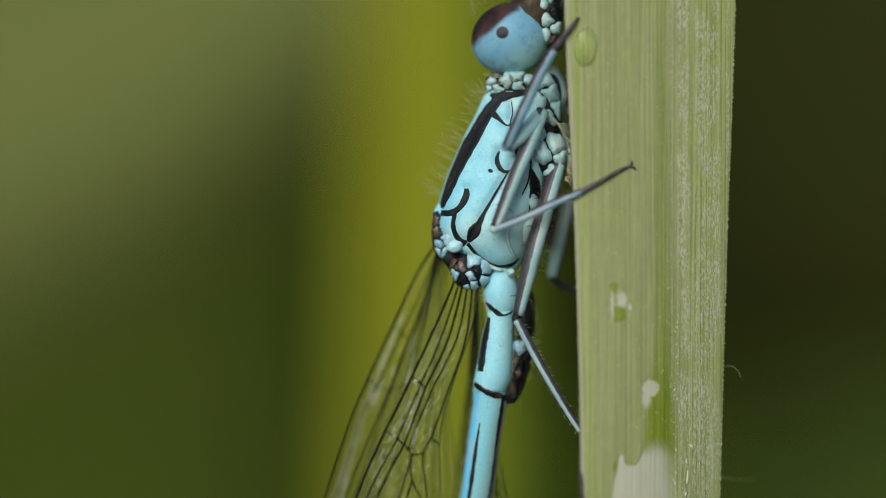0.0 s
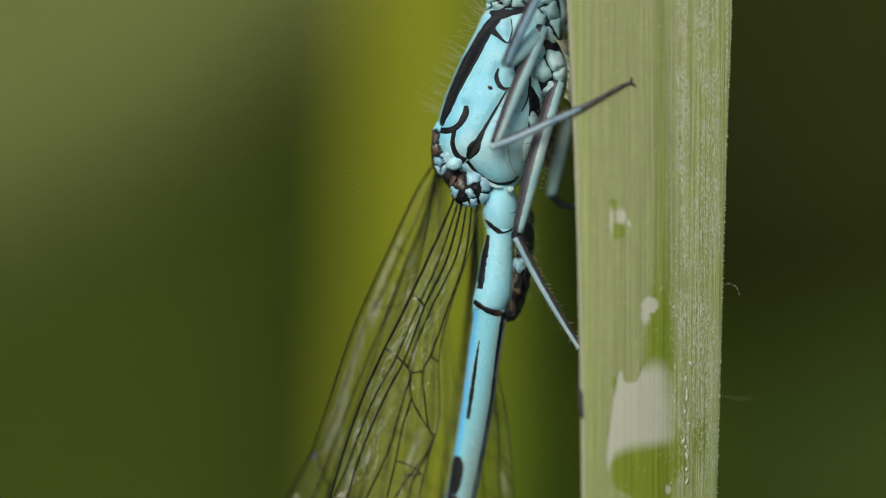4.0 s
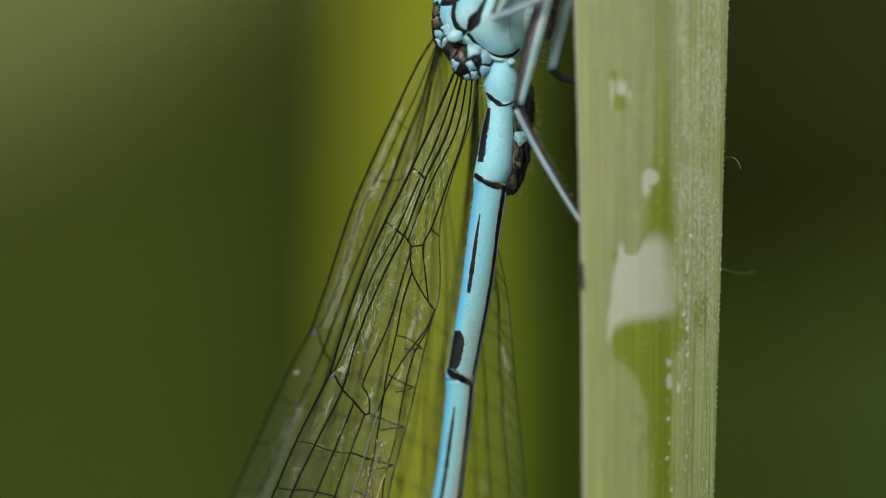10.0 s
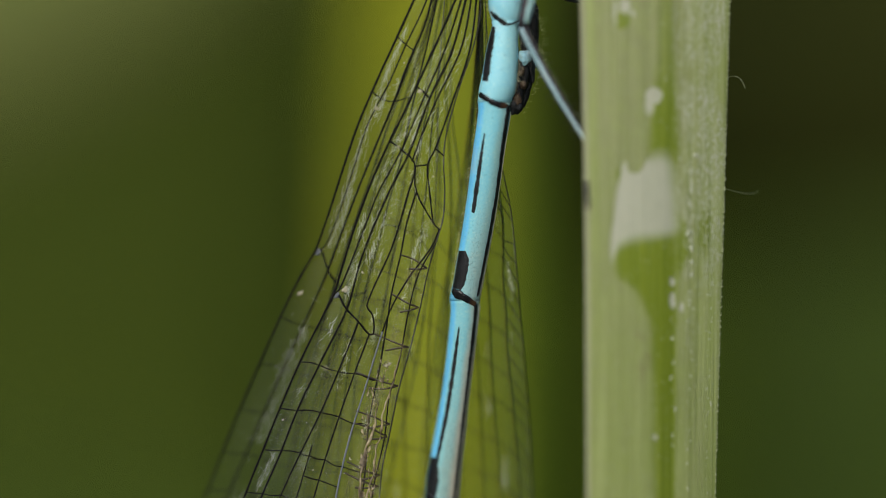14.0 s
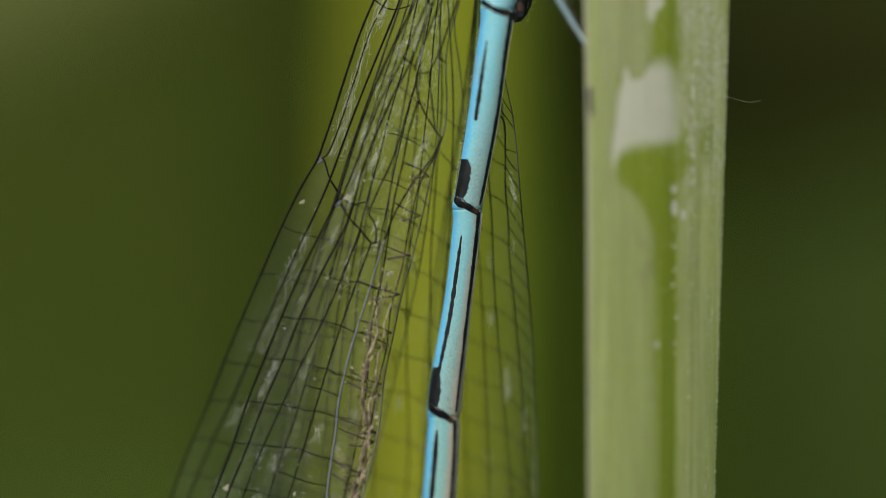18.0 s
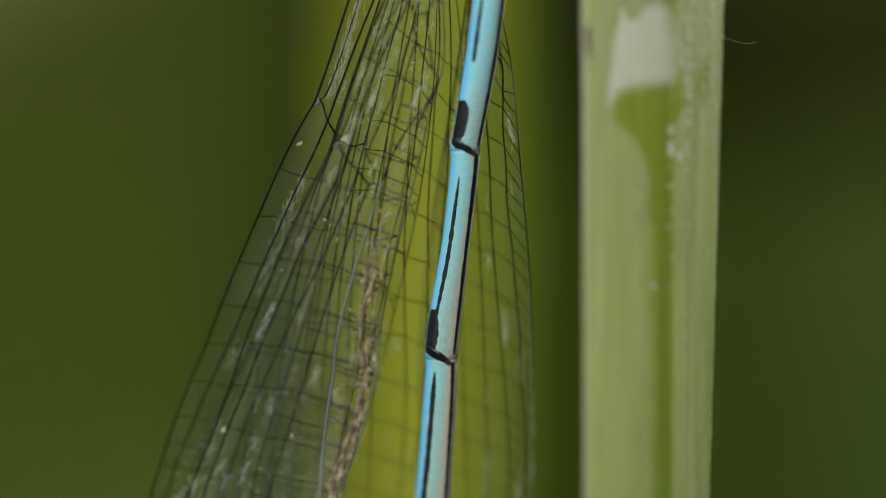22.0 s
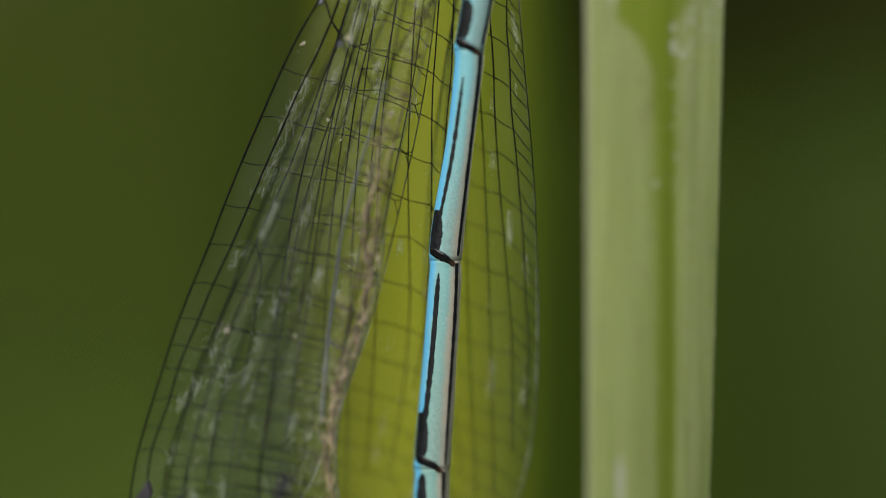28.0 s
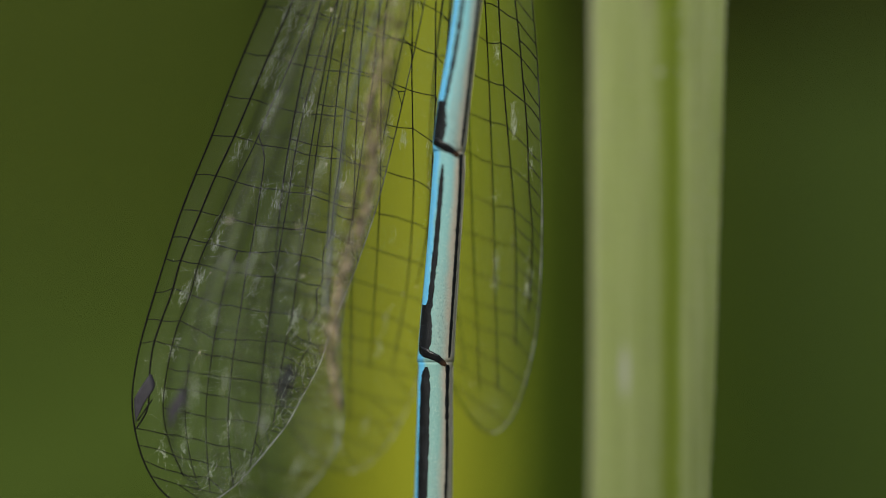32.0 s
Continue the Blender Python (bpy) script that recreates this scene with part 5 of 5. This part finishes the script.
# the far fore wing, behind the two near ones
w = Wing("clear net-veined wing folded behind the others",
         [(441, 782), (560, 740), (700, 690), (850, 640), (960, 602), (1100, 560), (1300, 510), (1500, 474), (1700, 455), (1850, 458), (1990, 490)],
         [(441, 792), (600, 788), (732, 793), (789, 801), (850, 807), (900, 809), (1000, 803), (1141, 789), (1300, 776), (1500, 764), (1650, 752), (1775, 728), (1850, 712), (1990, 690)],
         1800, 1990, [(440, 60), (800, 78), (1000, 91), (1250, 106), (1450, 150), (1700, 225), (1990, 290)], 3, 0.95)
w.vein([(441, 788), (600, 778), (732, 784), (817, 789), (903, 790), (977, 787), (1077, 784), (1141, 778), (1209, 772), (1300, 764), (1420, 752)], 1.4, 1.2)
w.vein([(700, 765), (850, 770), (967, 761), (1041, 756), (1109, 751), (1183, 749), (1261, 749), (1338, 748), (1460, 742), (1560, 733), (1650, 716)], 1.4, 1.2)
w.vein([(441, 786), (700, 742), (938, 722), (1146, 710), (1259, 707), (1401, 709), (1471, 710), (1544, 707), (1650, 698), (1800, 672)], 1.4, 1.1)
w.vein([(760, 720), (1000, 680), (1250, 655), (1500, 650), (1800, 632)], 1.3, 1.0)
w.vein([(441, 785), (700, 712), (960, 640), (1200, 590), (1500, 560), (1850, 560)], 1.5, 1.1)
w.vein([(960, 650), (1200, 620), (1500, 604), (1900, 596)], 1.3, 1.0)
w.vein([(441, 784), (700, 704), (960, 622), (1200, 566), (1500, 515), (1800, 490)], 1.6, 1.1)
w.rows([800 + 74 * k for k in range(11)] + [1600 + 48 * k for k in range(7)], [(0, 0), (0.35, 30), (0.7, 62), (0.85, 76), (1.0, 112)], 0.3, cells=34)
w.dark_cell(1836, 1880, 0.012, 0.16, 44)
w.dust(0.35, (0.1, 0.4, 0.7, 0.9), tip=False)

# the near fore wing, with its knot and dark cell
w = Wing("clear net-veined wing with a dark cell near the tip",
         [(434, 769), (483, 739), (577, 695), (664, 655), (732, 626), (808, 600), (880, 577), (932, 559), (958, 549), (985, 533), (1011, 518), (1075, 486), (1160, 448), (1240, 413), (1316, 382), (1384, 356), (1456, 326), (1519, 301), (1584, 279), (1664, 254), (1754, 228), (1810, 217), (1870, 207), (1949, 199), (2042, 192)],
         [(434, 782), (520, 778), (600, 772), (690, 768), (760, 766), (830, 764), (886, 762), (931, 759), (1017, 750), (1132, 733), (1230, 713), (1322, 692), (1407, 672), (1515, 644), (1620, 608), (1700, 576), (1789, 545), (1848, 517), (1900, 498), (1952, 474), (2042, 446)],
         1800, 2043, [(430, 30), (800, 42), (960, 56), (1080, 70), (1160, 80), (1250, 89), (1450, 102), (1700, 114), (2043, 124)], 1, 0.95, lead=2.2, push=[(1080, 0), (1250, 14), (1450, 30), (1700, 36), (2043, 28)])
w.vein([(440, 775), (536, 737), (590, 711), (660, 680), (732, 643), (800, 621), (880, 595), (937, 573), (956, 560), (959, 551)], 1.5, 1.3)
w.vein([(440, 777), (500, 759), (558, 743), (620, 716), (690, 690), (732, 673), (780, 653), (852, 624), (931, 594), (994, 571), (1051, 546), (1125, 510), (1172, 489), (1248, 455), (1320, 424), (1391, 393), (1461, 360), (1525, 333), (1605, 300), (1668, 282), (1716, 264), (1761, 250), (1806, 244), (1870, 240), (1905, 221)], 2.1, 1.6)
w.link((549, 959), (561, 958), (572, 992), (590, 1017), (611, 1036), (637, 1032), r=1.7)
w.vein([(994, 572), (1022, 585), (1093, 557), (1183, 524), (1264, 491), (1342, 456), (1398, 432), (1471, 396), (1541, 364), (1605, 334), (1668, 316), (1730, 292), (1803, 275), (1872, 268), (1935, 280), (1990, 303)], 1.4, 1.0)
w.vein([(1385, 437), (1425, 447), (1497, 438), (1567, 427), (1627, 415), (1685, 406), (1747, 396), (1824, 386), (1893, 382), (1965, 386), (2010, 392)], 1.2, 1.0)
w.vein([(1590, 400), (1633, 382), (1709, 365), (1775, 354), (1858, 344), (1935, 344), (2020, 350)], 1.1, 0.9)
w.vein([(1790, 314), (1850, 306), (1930, 310), (2015, 330)], 1.0, 0.9)
w.vein([(1036, 611), (1080, 600), (1150, 575), (1240, 545), (1330, 520), (1425, 500), (1491, 490), (1567, 477), (1629, 467), (1692, 458), (1754, 449), (1824, 441), (1893, 436), (1975, 420)], 1.3, 1.0)
w.vein([(1100, 596), (1200, 574), (1300, 556), (1400, 541), (1490, 530), (1567, 517), (1647, 503), (1706, 495), (1761, 483), (1824, 472), (1900, 462)], 1.2, 1.0)
w.vein([(440, 779), (560, 755), (690, 724), (800, 700), (880, 677), (960, 657), (1032, 637), (1112, 618), (1196, 605), (1277, 595), (1358, 588), (1444, 579), (1511, 569), (1570, 563), (1588, 552), (1647, 549), (1657, 540), (1702, 538), (1723, 525), (1761, 526), (1779, 514), (1817, 500), (1850, 492)], 1.6, 1.0)
w.vein([(690, 752), (800, 728), (897, 704), (980, 685), (1051, 671), (1125, 656), (1216, 645), (1320, 634), (1420, 618), (1520, 604), (1620, 588)], 1.3, 1.0)
w.vein([(620, 770), (720, 758), (830, 748), (920, 738), (971, 733), (1073, 720), (1180, 700), (1290, 676), (1400, 655)], 1.3, 1.0)
w.link((695, 577), (709, 590), (722, 600), r=1.4)
w.link((650, 674), (668, 688), (690, 692), (716, 684), r=1.4)
w.rows([1075, 1161, 1240, 1316, 1386, 1456, 1518, 1566, 1604, 1664, 1713, 1754, 1905, 1935, 1962, 1990], [(0, 0), (0.14, 4), (0.3, 20), (0.5, 31), (0.75, 42), (0.88, 62), (1.0, 92)], 0.2, cells=30)
w.rows([880, 960, 1010, 1045], [(0, 0), (0.14, 4), (0.3, 20), (0.5, 31), (0.75, 42), (0.88, 62), (1.0, 92)], 0.08, first=0.42)
w.rows([1480, 1540, 1590, 1632, 1690, 1735, 1780, 1820, 1855, 1885], [(0, 0), (0.3, 20), (0.5, 31), (0.75, 42), (0.88, 62), (1.0, 92)], 0.3, first=0.72, cells=26)
w.rows([1790, 1825, 1860], [(0, 0), (0.3, 14), (0.6, 30), (1.0, 50)], 0.1, first=0.12)
w.dark_cell(1852, 1896, 0.012, 0.125, 44)
w.knot(553, 959)
w.dust(1.0, (0.17, 0.2, 0.22, 0.36, 0.5, 0.62, 0.8, 0.93), [(560, 950, 0.12, 0.03, 420), (1110, 1300, 0.2, 0.03, 150), (1500, 1980, 0.92, 0.04, 160)])

# the near hind wing: its hind margin is folded over and brown
w = Wing("clear net-veined wing, its hind edge folded and brown",
         [(494, 806), (540, 787), (607, 757), (667, 729), (714, 707), (763, 682), (834, 650), (914, 620), (991, 596), (1033, 583), (1075, 562), (1154, 523), (1235, 488), (1309, 458), (1384, 428), (1456, 404), (1534, 374), (1605, 345), (1700, 312), (1800, 288), (1860, 280), (1930, 278), (2060, 290)],
         [(494, 842), (540, 842), (596, 830), (678, 802), (755, 781), (800, 777), (848, 779), (900, 776), (944, 763), (988, 751), (1060, 735), (1129, 718), (1201, 698), (1273, 683), (1345, 668), (1423, 660), (1531, 634), (1609, 608), (1680, 588), (1760, 580), (1893, 590), (1960, 585), (2060, 560)],
         1840, 2062, [(490, -8), (600, -8), (700, -10), (900, -2), (1100, 6), (1300, 8), (1500, 6), (1700, 2), (2062, -4)], 2, 1.1)
w.vein([(496, 814), (601, 780), (681, 745), (780, 702), (854, 662), (914, 638), (991, 608), (1028, 591), (1034, 584)], 1.5, 1.3)
w.vein([(496, 821), (607, 791), (689, 752), (787, 715), (842, 686), (908, 656), (979, 629), (1060, 606), (1157, 558), (1238, 519), (1314, 489), (1392, 455), (1463, 428), (1537, 397), (1608, 370), (1720, 336), (1806, 318), (1880, 312), (1930, 285)], 1.9, 1.4)
w.link((582, 1036), (590, 1033), (605, 1060), (626, 1082), (644, 1104), (653, 1104), r=1.7)
w.vein([(787, 715), (808, 727), (860, 713), (950, 686), (1054, 641), (1068, 650), (1088, 654), (1106, 653)], 1.4, 1.3, live=False)
w.vein([(1082, 627), (1163, 594), (1242, 560), (1323, 520), (1392, 488), (1500, 440), (1600, 404), (1700, 375), (1800, 362), (1900, 364), (2010, 380)], 1.4, 1.0)
w.vein([(1106, 645), (1175, 619), (1254, 591), (1334, 565), (1395, 547), (1500, 516), (1600, 484), (1720, 456), (1850, 446), (2020, 452)], 1.3, 1.0)
w.vein([(1300, 545), (1400, 515), (1520, 475), (1640, 440), (1760, 412), (1880, 404), (2020, 416)], 1.1, 0.9)
w.vein([(920, 769), (950, 756), (1003, 717), (1057, 685), (1100, 669)], 1.4, 1.4)
w.vein([(1100, 669), (1132, 659), (1198, 639), (1257, 620), (1326, 601), (1392, 587), (1436, 583), (1517, 571), (1598, 563), (1700, 555)], 1.4, 1.7, mat=PALEVEIN)
w.vein([(853, 729), (908, 712), (964, 701), (1033, 685), (1090, 676), (1163, 664), (1260, 645), (1339, 639), (1395, 632), (1500, 610), (1600, 586)], 1.4, 1.1)
w.vein([(944, 763), (1000, 732), (1070, 714), (1150, 699), (1215, 681), (1290, 672), (1360, 656), (1430, 644), (1520, 626)], 1.2, 1.0)
w.link((727, 808), (729, 853), (757, 905), (771, 921), r=1.5)
w.link((727, 808), (748, 805), r=1.4)
w.vein([(498, 837), (600, 824), (690, 794), (776, 763), (805, 749), (850, 752), (905, 758)], 1.5, 1.4, live=False)
w.vein([(497, 829), (600, 808), (690, 765), (760, 736), (800, 721)], 1.5, 1.4, live=False)
w.link((762, 776), (778, 790), r=1.3)
w.link((728, 667), (744, 679), (753, 690), r=1.5)
w.link((682, 763), (703, 779), (714, 789), r=1.5)
w.rows([1154, 1235, 1309, 1384, 1456, 1534, 1605, 1668, 1722, 1772, 1815, 1945, 1985], [(0, 0), (0.3, 6), (0.5, 16), (0.66, 28), (0.8, 34), (1.0, 44)], 0.25, last=0.7)
w.rows([1345, 1500, 1640, 1745, 1795], [(0, 0), (0.3, 6), (0.5, 16), (0.66, 28), (0.8, 34), (1.0, 44)], 0.2, first=0.3, last=0.55)
# bars of the folded margin: out to the fold and back
for k, cy in enumerate((964, 1033, 1104, 1172, 1240, 1262, 1330, 1350, 1415, 1432, 1490, 1512, 1560, 1600, 1640)):
    xa, xc = float(smooth([(964, 701), (1033, 685), (1104, 655), (1172, 622), (1260, 620), (1420, 588), (1640, 560)], cy)[0]), w.edges(cy + 24)[1]
    w.link((xa, cy), ((xa + xc) / 2, cy + 12 + w.r.uniform(-4, 4)), (xc - 4, cy + 24), r=1.5, mat=CREASED)
    w.link((xc - 3, cy + 24), ((xa + 2 * xc) / 3, cy + 28 + w.r.uniform(-3, 3)), (xa + 0.3 * (xc - xa), cy + 30 + w.r.uniform(-6, 3)), r=1.6, mat=CREASED)
b = Build()
lines = []
for i in range(112):
    cy = 900 + 950 * i / 111
    a, c = w.edges(cy)
    inner = float(smooth([(900, 742), (1000, 712), (1090, 688), (1200, 650), (1300, 625), (1436, 590), (1600, 568), (1850, 540)], cy)[0])
    lines.append([w.at(inner + (c - 1 - inner) * j / 6, cy, 6 + 5 * math.sin(j * 2.1 + i * 0.9) + 4 * math.sin(i * 0.37)) for j in range(7)])
b.grid(lines)
part("folded_margin", b, CRINKLE, w.ob, "brown crinkled folded hind margin")
# the film rolled up into loose brown strands along the fold
for q, (y0, y1, side, fat) in enumerate(((1225, 1870, 0.84, 4.5), (1120, 1420, 0.93, 1.2), (1360, 1840, 0.93, 3.0))):
    b = Build()
    line = []
    for i in range(171):
        f = i / 170
        cy = y0 + (y1 - y0) * f
        a, c = w.edges(cy)
        wander = noise.noise(Vector((cy * 0.017, q * 3.7, 0))) + 0.6 * noise.noise(Vector((cy * 0.05, q * 5.1, 2)))
        g = 1.0 + fat * max(0, 0.35 + noise.noise(Vector((cy * 0.035, q * 2.2, 7)))) + 1.2 * noise.noise(Vector((cy * 0.12, q, 9)))
        s = side + (1 - side) * 0.8 * min(1, max(0, (cy - 1350) / 150)) if q == 0 else side
        line.append((w.at(a + (c - a) * min(0.985, s + 0.035 * wander), cy, 8 + 6 * noise.noise(Vector((cy * 0.026, 4, q)))), max(0.7, g) * min(1, f * 12, (1 - f) * 12 + 0.05) * U))
    b.tube(line, 8, 0.5)
    part("rolled_strand", b, STRAND, w.ob, "brown crumpled strand of rolled film")
# crumpled scraps of film along it
b = Build()
for k in range(150):
    f = (k + w.r.random()) / 150
    cy = 1150 + 720 * f
    s0 = (0.80 + 0.16 * min(1, max(0, (cy - 1230) / 260))) + w.r.gauss(0, 0.035)
    a, c = w.edges(cy)
    ln, wd = w.r.uniform(7, 22), w.r.uniform(3, 9) * min(1, 0.35 + f * 1.6)
    way = math.atan2(-1, (w.edges(cy + 30)[1] - c) / 30) + w.r.gauss(0, 0.35)
    mid = w.at(a + (c - a) * min(0.985, s0), cy, w.r.uniform(2, 14))
    b.grid([[mid + Vector((math.cos(way) * i * ln + math.sin(way) * j * wd, 3.5 * noise.noise(Vector((i * 1.3 + k, j * 1.3, 0.5))), math.sin(way) * i * ln - math.cos(way) * j * wd)) * U
             + Vector((noise.noise(Vector((i * 2 + k, j * 2, 3))), 4 * noise.noise(Vector((i * 2 + k, j * 2, 7))), noise.noise(Vector((i * 2 + k, j * 2, 9))))) * 1.6 * U
             for j in (-0.5, -0.17, 0.17, 0.5)] for i in (-0.5, -0.25, 0, 0.25, 0.5)])
part("film_scrap", b, SCRAP, w.ob, "crumpled tan scraps of dried film", "stuff")
w.dark_cell(1866, 1904, 0.012, 0.115, 40)
w.knot(587, 1035)
w.dust(1.0, (0.1, 0.16, 0.22, 0.3, 0.42, 0.55, 0.8), [(600, 1000, 0.2, 0.06, 150), (560, 900, 0.7, 0.1, 130)])


def motions():
    # the leaf drifts a little beside the insect
    walk(leaf, [(t, pose(x * U, 0, 0)) for t, x in ((0, 0), (6, -1), (9, -1.5), (14.5, -5), (19, -8), (25, -13), (28, -14), (30, -14), (31, -19), (32, -15))])


motions()
